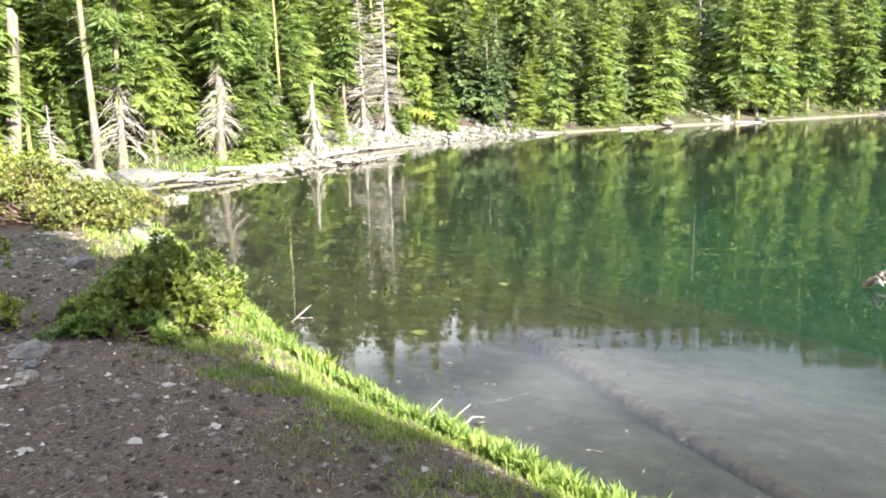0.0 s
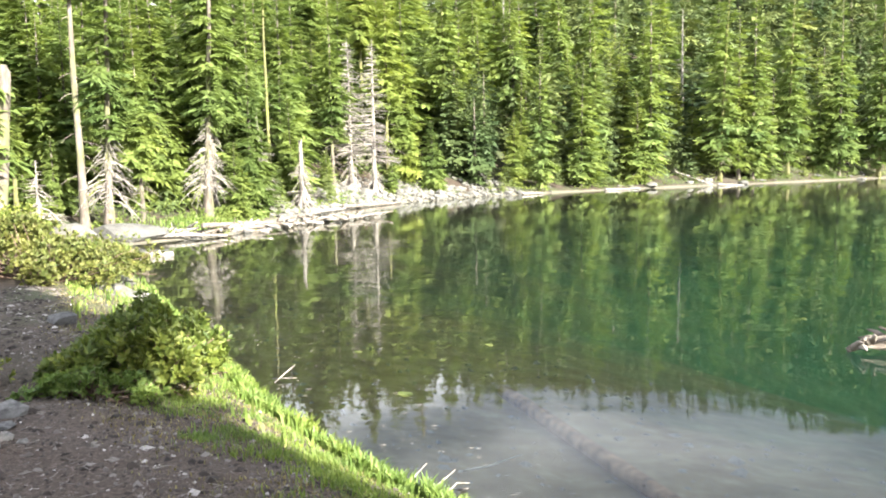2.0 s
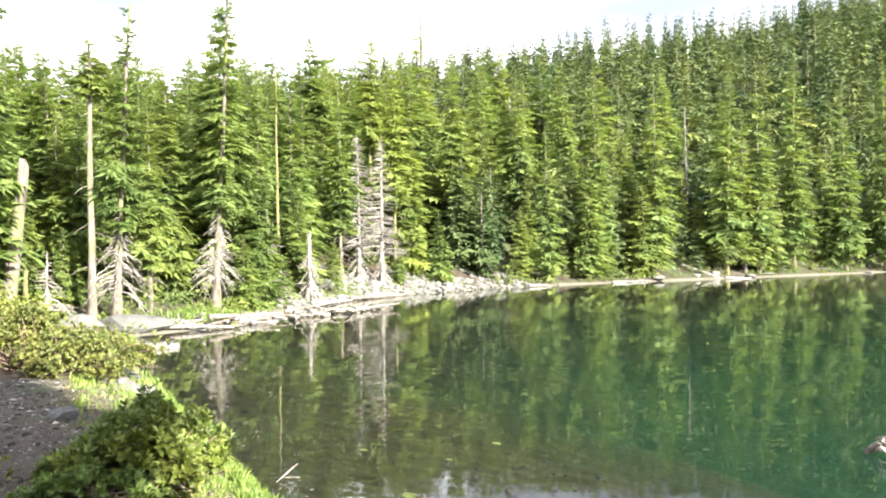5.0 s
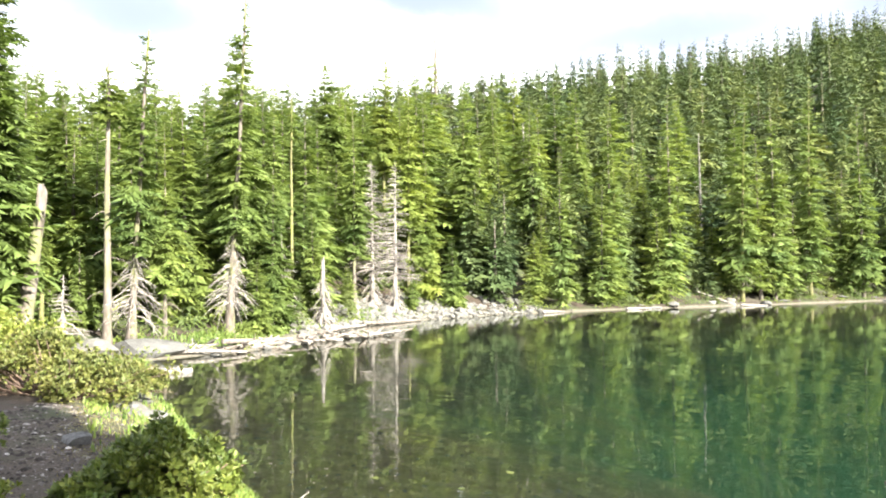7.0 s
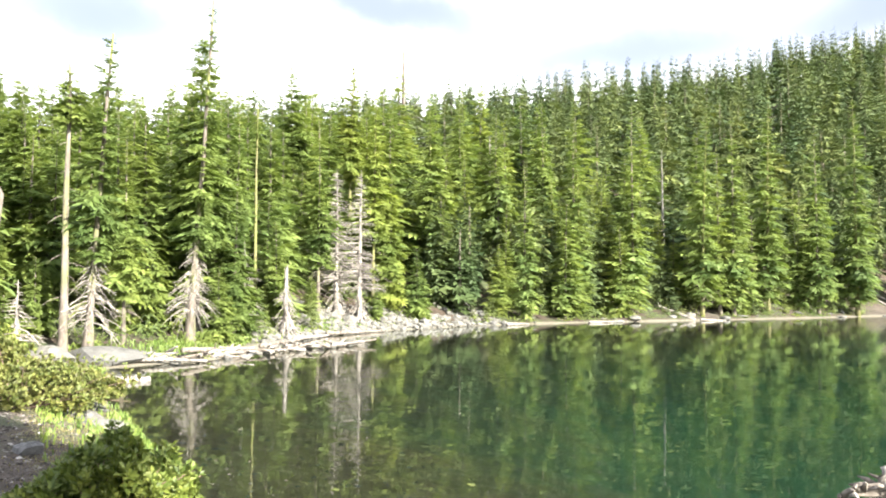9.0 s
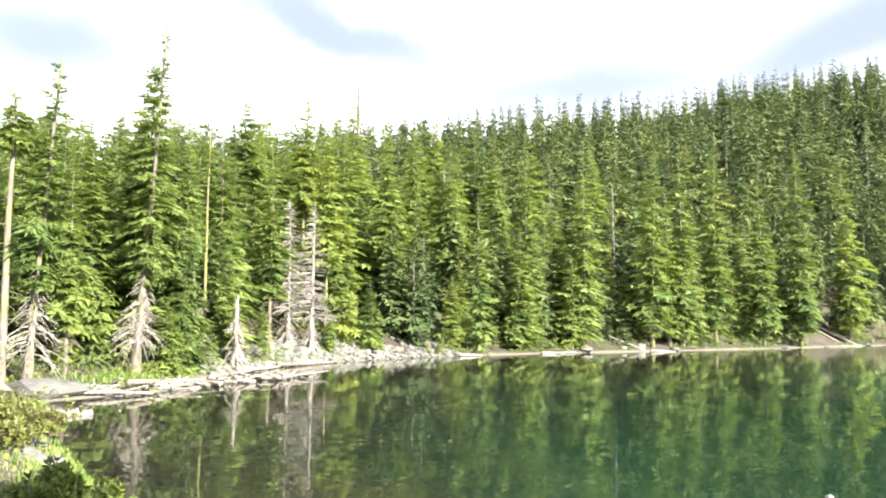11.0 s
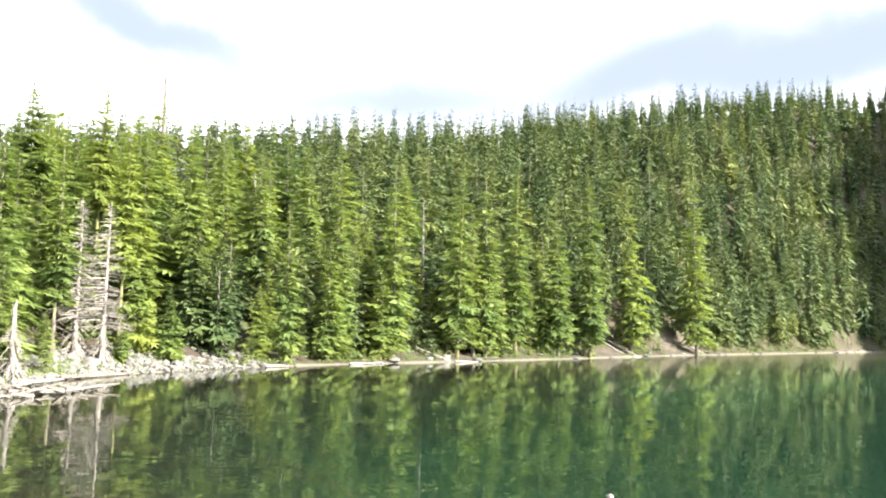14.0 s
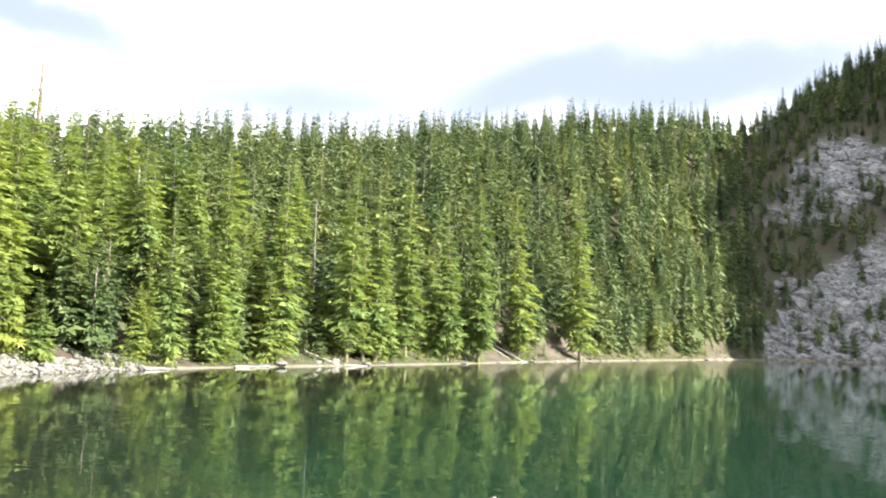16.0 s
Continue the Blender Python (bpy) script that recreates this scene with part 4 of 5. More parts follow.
def shrub(name, label, x, y, rx, ry, rz, count, size, seed, mat=None, lumps=7, group="shrubs on the bank", crest=None):
    """A low spreading shrub: bent stems from one foot, with leaves on lumpy, uneven tops and gaps between."""
    rng = np.random.RandomState(seed)
    e = tagged(new(name), label, "shrub", group)
    heads = np.stack([rng.uniform(-0.75, 0.75, lumps), rng.uniform(-0.75, 0.75, lumps), rng.uniform(0.25, 0.72, lumps)], -1)
    heads[0] = (0.0, 0.0, 0.72)
    hr = rng.uniform(0.28, 0.5, lumps)
    if crest is not None:  # many small heads under a sloping outline that peaks at crest
        hx, hy = rng.uniform(-0.95, 0.95, lumps), rng.uniform(-0.8, 0.8, lumps)
        heads = np.stack([hx, hy, (0.16 + 0.66 * np.exp(-((hx - crest) / 0.62) ** 2)) * (1 - 0.35 * hy * hy) * rng.uniform(0.55, 1.12, lumps)], -1)
        hr = rng.uniform(0.14, 0.30, lumps)
    which = rng.randint(lumps, size=count)
    d = rng.normal(size=(count, 3))
    d[:, 2] = d[:, 2] * 0.9 + 0.35
    d /= np.linalg.norm(d, axis=1)[:, None]
    p = heads[which] + d * hr[which][:, None] * rng.uniform(0.65, 1.08, (count, 1))
    p[:, 2] = np.maximum(p[:, 2], 0.02 + 0.1 * rng.random_sample(count))
    p = p * (rx, ry, rz)
    ax = d + (0, 0, 0.5)
    ax /= np.linalg.norm(ax, axis=1)[:, None]
    v, f = leaf_rosettes(rng, p, ax, 9, size, 0.2)
    part("foliage", mesh_of("foliage", v, f, mat or MAT_SHRUB), e)["kind"] = "stuff"
    chunks = []
    for k in range(lumps):
        for _ in range(4):
            q = heads[k] * (rx, ry, rz) + rng.uniform(-0.25, 0.25, 3) * (rx, ry, rz)
            mid = q * (0.55, 0.55, 0.35) + rng.uniform(-0.05, 0.05, 3)
            chunks.append(tube([(rng.uniform(-0.1, 0.1), rng.uniform(-0.1, 0.1), -0.08), mid, q], [0.016, 0.011, 0.004], 5, cap=False))
    v, f = join(chunks)
    part("stemwork", mesh_of("stemwork", v, f, MAT_STEM, True), e)["kind"] = "stuff"
    return place(e, x, y, 0, 1, 0.03)


shrub("shrub", "rounded leafy shrub, half in sun, on the water's edge", -2.50, 6.45, 0.62, 0.66, 0.68, 1700, 0.075, 41, lumps=46, crest=0.12)
shrub("shrub", "low mat of green shoots at the shrub's foot", -2.56, 5.74, 0.50, 0.28, 0.26, 700, 0.05, 48, MAT_GRASS, lumps=24, crest=0.0)
shrub("shrub", "broad sunlit yellow-green shrub with brown twigs", -6.35, 12.7, 1.5, 1.3, 1.12, 2500, 0.085, 42, MAT_DRYLEAF, lumps=44, crest=-0.35)
shrub("shrub", "dark shrub in the shade of the bank", -8.1, 12.6, 1.2, 1.2, 1.2, 1200, 0.075, 43)
shrub("shrub", "small shrub beside the path", -4.3, 6.75, 0.42, 0.4, 0.5, 380, 0.055, 44)
shrub("shrub", "tiny green shrub beside the path", -3.42, 5.85, 0.22, 0.2, 0.26, 130, 0.05, 45)
shrub("shrub", "low shrub at the foot of the firs", -9.6, 17.5, 1.2, 1.2, 0.9, 1000, 0.085, 46)
shrub("shrub", "low shrub at the foot of the firs", -11.6, 20.0, 1.3, 1.3, 1.0, 900, 0.09, 47)


# ---- grass ----
def blades(rng, P, height, width):
    n = len(P)
    a = rng.uniform(0, 6.28, n)
    lean = rng.uniform(0.1, 0.7, n)[:, None]
    h = (height * rng.uniform(0.5, 1.25, n))[:, None]
    side = np.stack([np.cos(a), np.sin(a), np.zeros(n)], -1) * (width * rng.uniform(0.6, 1.3, n))[:, None]
    b = a + rng.uniform(0.8, 2.3, n)
    out = np.stack([np.cos(b), np.sin(b), np.zeros(n)], -1) * lean * h
    up = np.array([[0, 0, 1.0]])
    m = P + up * h * 0.6 + out * 0.35
    t = P + up * h * (1 - 0.3 * lean) + out
    V = np.stack([P - side, P + side, m + side * 0.8, m - side * 0.8, t], 1).reshape(-1, 3)
    i = np.arange(n)[:, None] * 5
    F = np.stack([i + [0, 1, 2], i + [0, 2, 3], i + [3, 2, 4]], 1).reshape(-1, 3)
    return V, F


def build_grass():
    rng = np.random.RandomState(51)
    chunks = []
    # lush strip on the edge beside the path
    x, y = along_shore(rng, 26000, 4, 10, -0.06, 0.75, 1.3)
    clump = waves(x, y, 0.42, 61)
    keep = rng.uniform(0, 1, len(x)) < np.clip(0.75 + 0.9 * clump, 0.06, 1) * np.clip((0.30 + 0.26 * waves(x, y, 0.9, 63) - shore_distance(x, y)) / 0.12, 0.006, 1)
    x, y, clump = x[keep], y[keep], clump[keep]
    chunks.append(blades(rng, np.stack([x, y, ground_height(x, y).clip(-0.02) - 0.01], -1), 0.15 + 0.06 * clump, 0.012))
    x, y = along_shore(rng, 7000, 2, 4, -0.05, 0.5, 1.2)
    chunks.append(blades(rng, np.stack([x, y, ground_height(x, y).clip(-0.02) - 0.01], -1), 0.14, 0.012))
    # sunlit strip further on
    x, y = along_shore(rng, 8000, 10, 15, -0.1, 1.5, 1.2)
    keep = rng.uniform(0, 1, len(x)) < np.clip(0.6 + 0.9 * waves(x, y, 0.9, 67), 0.08, 1)
    x, y = x[keep], y[keep]
    chunks.append(blades(rng, np.stack([x, y, ground_height(x, y).clip(-0.02) - 0.01], -1), 0.12 + 0.05 * waves(x, y, 0.8, 68), 0.012))
    # sedge behind the driftwood
    x, y = along_shore(rng, 5200, 15, 22, 0.5, 2.6, 1.1)
    keep = rng.uniform(0, 1, len(x)) < np.clip(0.55 + 0.8 * waves(x, y, 2.6, 66), 0.05, 1)
    x, y = x[keep], y[keep]
    chunks.append(blades(rng, np.stack([x, y, ground_height(x, y).clip(-0.02) - 0.01], -1), 0.26, 0.022))
    # sparse tufts towards the path
    tx, ty = along_shore(rng, 150, 4, 10, 0.25, 1.3, 1.2)
    for cx, cy in zip(tx, ty):
        n = rng.randint(30, 150)
        x, y = cx + rng.normal(0, 0.085, n), cy + rng.normal(0, 0.085, n)
        chunks.append(blades(rng, np.stack([x, y, ground_height(x, y) - 0.01], -1), 0.065, 0.0040))
    # dry straw between the tufts
    straw = []
    tx, ty = along_shore(rng, 1300, 4, 15, 0.15, 1.7, 1.3)
    for cx, cy in zip(tx, ty):
        n = rng.randint(14, 40)
        x, y = cx + rng.normal(0, 0.11, n), cy + rng.normal(0, 0.11, n)
        straw.append(blades(rng, np.stack([x, y, ground_height(x, y) - 0.004], -1), 0.030, 0.004))
    v, f = join(straw)
    tagged(new("dry_grass", mesh_of("dry_grass", v, f, MAT_STRAW)), "short dry straw beside the path", "grass", kind="stuff")
    v, f = join(chunks)
    tagged(new("grass", mesh_of("grass", v, f, MAT_GRASS)), "bright green grass along the water's edge", "grass", kind="stuff")


build_grass()


def build_undergrowth():
    """Low scrub and sedge along the opposite shore, under the first firs."""
    rng = np.random.RandomState(52)
    x, y = along_shore(rng, 2600, 15, 33, 0.4, 5.0, 1.3)
    keep = (rng.uniform(0, 1, len(x)) < np.clip(0.55 + 0.7 * waves(x, y, 6.0, 62), 0.05, 1))
    sd = shore_distance(x, y)
    bear = np.degrees(np.arctan2(x, y))
    keep &= (sd > 0.35) & (slides(x, y, sd) < 0.5) & (rockiness(x, y, sd) < 0.5) & ~((bear > -6.5) & (bear < 5) & (sd < 3.8) & (rng.uniform(0, 1, len(x)) < 0.85))
    x, y = x[keep], y[keep]
    d = np.hypot(x, y)
    z = ground_height(x, y)
    n = len(x)
    rep = 10
    hgt = rng.uniform(0.25, 1.1, n) * np.clip(shore_distance(x, y) / 2.0, 0.25, 1)
    p = np.repeat(np.stack([x, y, z], -1), rep, 0)
    q = rng.normal(0, 0.32, (n * rep, 3))
    q[:, 2] = np.abs(rng.uniform(0, 1, n * rep)) * np.repeat(hgt, rep)
    ax = rng.normal(0, 0.5, (n * rep, 3)) + (0, 0, 1.0)
    ax /= np.linalg.norm(ax, axis=1)[:, None]
    v, f = leaf_rosettes(rng, p + q, ax, 6, 0.11, 0.16)
    tagged(new("undergrowth", mesh_of("undergrowth", v, f, MAT_NEEDLE)), "low green scrub along the opposite shore", "undergrowth", kind="stuff")


build_undergrowth()


# ---- stones ----
def stone_mesh(seed, flat=0.6, cuts=2, jag=0.22):
    rng = np.random.RandomState(seed)
    bm = bmesh.new()
    bmesh.ops.create_icosphere(bm, subdivisions=cuts, radius=1.0)
    dirs = rng.normal(size=(9, 3))
    dirs /= np.linalg.norm(dirs, axis=1)[:, None]
    lim = rng.uniform(0.55, 0.9, 9)
    for v in bm.verts:
        p = np.array(v.co)
        for d, l in zip(dirs, lim):
            over = p @ d - l
            if over > 0:
                p = p - d * over * 0.9
        p = p * (1 + jag * 0.4 * noise.noise(Vector(p * 1.7) + Vector((seed, 0, 0))))
        v.co = Vector(p * (1, rng.uniform(0.98, 1.02), flat))
    me = bpy.data.meshes.new("stone")
    bm.to_mesh(me)
    bm.free()
    return me


def with_material(me, mat):
    me = me.copy()
    me.materials.clear()
    me.materials.append(mat)
    return me


STONES = [stone_mesh(80 + k, [0.5, 0.62, 0.75, 0.45][k % 4]) for k in range(8)]
PALE = [with_material(m, MAT_GRANITE) for m in STONES]
GREY = [with_material(m, MAT_ROCK) for m in STONES]
SHARP = [with_material(stone_mesh(380 + k, 0.55, 1, 0.6), MAT_ROCK) for k in range(8)]


def stone(name, label, mesh, x, y, size, turn=0.0, group="", lift=0.12, stretch=1.0, z=None, tilt=0.0):
    ob = tagged(new(name, mesh), label, "rock", group)
    z = float(ground_height(np.array([x]), np.array([y]))[0]) if z is None else z
    ob.matrix_basis = pose(x, y, z + size * lift, tilt, 0, turn) @ Matrix.Diagonal((size * stretch, size, size, 1))
    return ob


def build_stones():
    rng = np.random.RandomState(71)
    for x, y, size, k, turn, tilt in [(-2.86, 5.05, 0.17, 1, 30, 35), (-2.72, 4.78, 0.10, 3, 80, -20), (-2.60, 4.52, 0.085, 6, 10, 15), (-2.56, 4.36, 0.06, 2, 50, 0), (-2.90, 4.66, 0.13, 4, 120, -25), (-2.45, 4.48, 0.05, 5, 0, 10)]:
        stone("boulder", "angular grey rock at the side of the path", SHARP[k % 8], x, y, size * 0.72, turn, "rocks beside the path", 0.15, 1.4, None, tilt)
    stone("boulder", "broad pale granite slab by the lake", PALE[3], -9.5, 24.2, 0.9, 10, "", 0.05, 1.5)
    stone("boulder", "pale granite boulder by the lake", PALE[0], -10.3, 22.6, 0.8, 70)
    stone("boulder", "pale sunlit stone in the grass", PALE[3], -4.5, 11.4, 0.26, 30, "", 0.02, 1.5)
    stone("boulder", "pale sunlit stone in the grass", PALE[0], -5.0, 12.2, 0.3, 80, "", 0.02, 1.2)
    x, y = along_shore(rng, 26, 11, 15, 0.1, 1.3)
    for k in range(len(x)):
        stone("boulder", "pale sunlit stone in the grass", PALE[rng.randint(8)], x[k], y[k], rng.uniform(0.07, 0.2), rng.uniform(0, 360), "stones in the grass", 0.1, rng.uniform(0.9, 1.6))
    stone("boulder", "rounded brown stone by the shrub", GREY[5], -4.1, 8.5, 0.19, 0)
    for k in range(34):
        u = rng.uniform(0, 1.5)
        stone("boulder", "rounded brown-grey stone in the driftwood", (GREY if k % 2 else PALE)[rng.randint(8)], -8.5 + 2.6 * u + rng.uniform(-0.4, 0.4), 24.5 + 3.4 * u + rng.uniform(-0.4, 0.6), rng.uniform(0.1, 0.27), rng.uniform(0, 360), "stones in the driftwood", 0.3)
    # pale rubble under the dead trees
    x, y = along_shore(rng, 120, 19, 25, 0.1, 4.6, 1.2)
    for k in range(len(x)):
        stone("boulder", "pale granite block in the rubble on the bank", PALE[rng.randint(8)], x[k], y[k], rng.uniform(0.12, 0.30), rng.uniform(0, 360), "granite rubble on the bank", rng.uniform(0.05, 0.3), rng.uniform(0.8, 1.5), None, rng.uniform(-20, 20))
    # scattered pale stones along the rest of the shore
    x, y = along_shore(rng, 60, 25, 33, -0.2, 1.4)
    for k in range(len(x)):
        stone("boulder", "pale stone on the waterline", PALE[rng.randint(8)], x[k], y[k], rng.uniform(0.12, 0.5), rng.uniform(0, 360), "stones on the waterline", 0.1, rng.uniform(0.8, 2.2))
    # the rocky hillside over the far end
    n = 0
    while n < 105:
        az, d = rng.uniform(50.5, 66), rng.uniform(135, 330)
        px, py = polar(az, d)
        s = float(shore_distance(np.array([px]), np.array([py]))[0])
        if s < 4 or rockiness(np.array([px]), np.array([py]), np.array([s]))[0] < rng.uniform(0.2, 0.9):
            continue
        size = rng.uniform(0.5, 1.4)
        stone("boulder", "grey rock outcrop on the steep hillside", PALE[rng.randint(8)], px, py, size, rng.uniform(0, 360), "rocks on the hillside", -0.3, rng.uniform(0.9, 1.8), None, rng.uniform(-25, 25))
        n += 1


build_stones()


def build_hill_rubble():
    """Broken rock over the bare parts of the far hillside, past counting."""
    rng = np.random.RandomState(76)
    base = []
    for k in range(8):
        me = stone_mesh(280 + k, 0.9, 1, 0.5)
        v = np.array([tuple(p.co) for p in me.vertices])
        base.append((v, np.array([tuple(p.vertices) for p in me.polygons])))
    az, d = rng.uniform(50.0, 67, 11000), rng.uniform(150, 300, 11000)
    x, y = d * np.sin(np.radians(az)), d * np.cos(np.radians(az))
    s = shore_distance(x, y)
    keep = (s > 0.5) & ((rockiness(x, y, s) > rng.uniform(0.15, 0.9, len(x))) | ((s < 26) & (az > 51.3)))
    x, y, s = x[keep][:3600], y[keep][:3600], s[keep][:3600]
    z = ground_height(x, y, s)
    chunks = []
    for k in range(len(x)):
        v, f = base[rng.randint(len(base))]
        size = np.array((1, rng.uniform(0.6, 1.2), rng.uniform(0.6, 1.1))) * rng.lognormal(-0.35, 0.6)
        a = rng.uniform(0, 6.28)
        p = v * size
        chunks.append((np.stack([p[:, 0] * math.cos(a) - p[:, 1] * math.sin(a) + x[k], p[:, 0] * math.sin(a) + p[:, 1] * math.cos(a) + y[k], p[:, 2] + z[k]], -1), f))
    v, f = join(chunks)
    tagged(new("rubble", mesh_of("rubble", v, f, MAT_RUBBLE)), "broken grey rock on the steep hillside", "rocks", kind="stuff")


def build_bank_rubble():
    """Smaller pale blocks between the boulders under the dead trees."""
    rng = np.random.RandomState(77)
    x, y = along_shore(rng, 1500, 19, 25, 0.0, 4.2, 1.1)
    s = shore_distance(x, y)
    z = ground_height(x, y, s)
    chunks = []
    for k in np.nonzero(s > -0.3)[0]:
        v = BASE_STONES[rng.randint(8)]
        a, size = rng.uniform(0, 6.28), rng.lognormal(-2.0, 0.42)
        p = v[0] * (size, size * rng.uniform(0.6, 1.1), size)
        chunks.append((np.stack([p[:, 0] * math.cos(a) - p[:, 1] * math.sin(a) + x[k], p[:, 0] * math.sin(a) + p[:, 1] * math.cos(a) + y[k], p[:, 2] + z[k] + 0.3 * size], -1), v[1]))
    v, f = join(chunks)
    tagged(new("bank_rubble", mesh_of("bank_rubble", v, f, MAT_GRANITE)), "small pale granite blocks on the bank", "rocks", kind="stuff")


BASE_STONES = []
for _k in range(8):
    _me = stone_mesh(180 + _k, 0.7, 1)
    BASE_STONES.append((np.array([tuple(p.co) for p in _me.vertices]), np.array([tuple(p.vertices) for p in _me.polygons])))
build_bank_rubble()
MAT_RUBBLE = stone_material("hill_rubble", (0.065, 0.065, 0.063), (0.32, 0.320, 0.310), scale=0.9)
build_hill_rubble()


def build_pebbles():
    """Loose gravel and chips on the path, and pale stones on the bed of the shallows."""
    rng = np.random.RandomState(72)
    base = np.array([(1, 0.2, -0.2), (-0.9, 0.1, -0.2), (0.1, 0.9, -0.2), (0, -1, -0.2), (0.3, 0.15, 0.75), (-0.3, -0.1, 0.65)], float)
    fac = np.array([(0, 2, 4), (2, 1, 5), (1, 3, 5), (3, 0, 4), (2, 5, 4), (3, 4, 5)])

    def cloud(x, y, size, z):
        n = len(x)
        a = rng.uniform(0, 6.28, n)
        b = base[None] * rng.uniform(0.6, 1.4, (n, 6, 1)) * size[:, None, None] * np.array([1.25, 0.85, 0.55])
        c, s = np.cos(a)[:, None], np.sin(a)[:, None]
        v = np.stack([b[..., 0] * c - b[..., 1] * s + x[:, None], b[..., 0] * s + b[..., 1] * c + y[:, None], b[..., 2] + z[:, None]], -1)
        return v.reshape(-1, 3), (fac[None] + np.arange(n)[:, None, None] * 6).reshape(-1, 3)

    n = 30000
    x, y = rng.uniform(-6.0, 1.5, n), 2.0 + 9.5 * rng.uniform(0, 1, n) ** 1.8
    x, y = np.append(x, rng.uniform(-6.0, 5.0, 9000)), np.append(y, rng.uniform(-4.0, 2.0, 9000))
    n = len(x)
    s = shore_distance(x, y)
    keep = (s > 0.35) & (rng.uniform(0, 1, n) < np.clip((s - 0.2) / 1.6, 0, 1))
    x, y, s = x[keep], y[keep], s[keep]
    size = (rng.lognormal(-4.45, 0.55, len(x)) * (0.6 + 0.08 * y)).clip(0.003, 0.04)
    v, f = cloud(x, y, size, ground_height(x, y, s) + size * 0.15)
    tagged(new("gravel", mesh_of("gravel", v, f, MAT_PEBBLE)), "loose grey gravel and chips on the path", "gravel", kind="stuff")
    n = 2200
    x, y = rng.uniform(-6, 7, n), rng.uniform(3.5, 16, n)
    s = shore_distance(x, y)
    keep = (s < -0.05) & (s > -5.5)
    x, y, s = x[keep], y[keep], s[keep]
    size = rng.lognormal(-4.0, 0.6, len(x)).clip(0.008, 0.09)
    v, f = cloud(x, y, size, ground_height(x, y, s) + size * 0.2)
    tagged(new("lakebed_stones", mesh_of("lakebed_stones", v, f, MAT_GRANITE)), "pale stones and chips on the lake bed", "stones", kind="stuff")


def pebble_material():
    m, nt, p, out = material("gravel")
    geo = nt.nodes.new("ShaderNodeNewGeometry")
    col = ramp_node(nt, geo.outputs["Random Per Island"], (0.0, (0.014, 0.011, 0.009)), (0.45, (0.042, 0.033, 0.027)), (0.75, (0.10, 0.088, 0.079)), (0.93, (0.20, 0.185, 0.17)), (1.0, (0.44, 0.42, 0.40)))
    nt.links.new(col, p.inputs["Base Color"])
    p.inputs["Roughness"].default_value = 0.9
    return m


MAT_PEBBLE = pebble_material()
build_pebbles()


# ---- logs and driftwood ----
def log(name, label, a, b, r0, r1, mat, seed, group="", sides=10, bend=0.06, stubs=3):
    rng = np.random.RandomState(seed)
    a, b = np.array(a, float), np.array(b, float)
    e = tagged(new(name), label, "log", group)
    e.location = a
    t = np.linspace(0, 1, 9)
    P = (b - a)[None] * t[:, None] + bend * np.sin(t * 3.0 + rng.uniform(0, 6))[:, None] * rng.uniform(-1, 1, 3)[None]
    v, f = tube(P, (r0 + (r1 - r0) * t) * rng.uniform(0.92, 1.08, 9), sides, rng, 0.07)
    trunk = part("trunk", mesh_of("trunk", v, f, mat, True), e)
    for _ in range(stubs):
        u = rng.uniform(0.15, 0.9)
        q = np.array([np.interp(u, t, P[:, k]) for k in range(3)])
        d = rng.normal(size=3)
        d[2] = abs(d[2]) * 0.6
        d /= np.linalg.norm(d)
        ln = rng.uniform(1.5, 3.5) * r0
        part("stub", mesh_of("stub", *tube([q, q + d * ln * 0.7, q + d * ln], [r0 * 0.25, r0 * 0.16, r0 * 0.08], 6, rng, 0.1), mat, True), trunk)
    return e


log("log", "bleached log end lying in the shallows", (-8.05, 19.5, 0.10), (-6.8, 20.4, 0.05), 0.13, 0.11, MAT_DEAD, 81, stubs=1)
log("log", "grey broken branch leaning into the water", (-7.5, 18.7, 0.12), (-6.9, 18.2, -0.12), 0.07, 0.04, MAT_DRIFT, 82, stubs=2)
PILE = "driftwood along the shore"
for k, (a, b, r) in enumerate([
        ((-8.6, 24.2, 0.12), (-6.6, 25.2, 0.10), 0.12), ((-8.2, 25.3, 0.16), (-5.9, 27.6, 0.10), 0.17), ((-7.4, 25.4, 0.38), (-6.0, 28.9, 0.20), 0.15), 
        ((-6.3, 27.5, 0.08), (-5.4, 31.3, 0.08), 0.14), ((-5.9, 30.5, 0.14), (-4.9, 35.2, 0.12), 0.15), ((-7.1, 26.1, 0.12), (-5.6, 27.6, 0.0), 0.09),
        ((-5.3, 34.4, 0.1), (-4.1, 39.0, 0.1), 0.16), ((-4.2, 38.8, 0.12), (-1.6, 43.2, 0.1), 0.17)]):
    log("log", "bleached driftwood log in a pile on the waterline", a, b, r * 0.58, r * 0.36, MAT_DRIFT if k % 3 else MAT_DEAD, 90 + k, PILE)
for k in range(48):
    u = random.uniform(0, 2.2)
    x, y = -8.2 + 2.6 * u + random.uniform(-0.5, 0.3), 24.9 + 3.6 * u + random.uniform(-0.5, 0.5)
    z = max(float(ground_height(np.array([x]), np.array([y]))[0]), 0) + 0.08
    c, ln = random.uniform(0, 6.28), random.uniform(0.4, 1.3)
    log("branch", "broken pale branch in the driftwood", (x, y, z), (x + math.cos(c) * ln, y + math.sin(c) * ln, z + random.uniform(0.0, 0.25)), 0.03 + 0.05 * ln, 0.03, MAT_DEAD if k % 3 else MAT_DRIFT, 120 + k, PILE, 6, 0.03, 1)
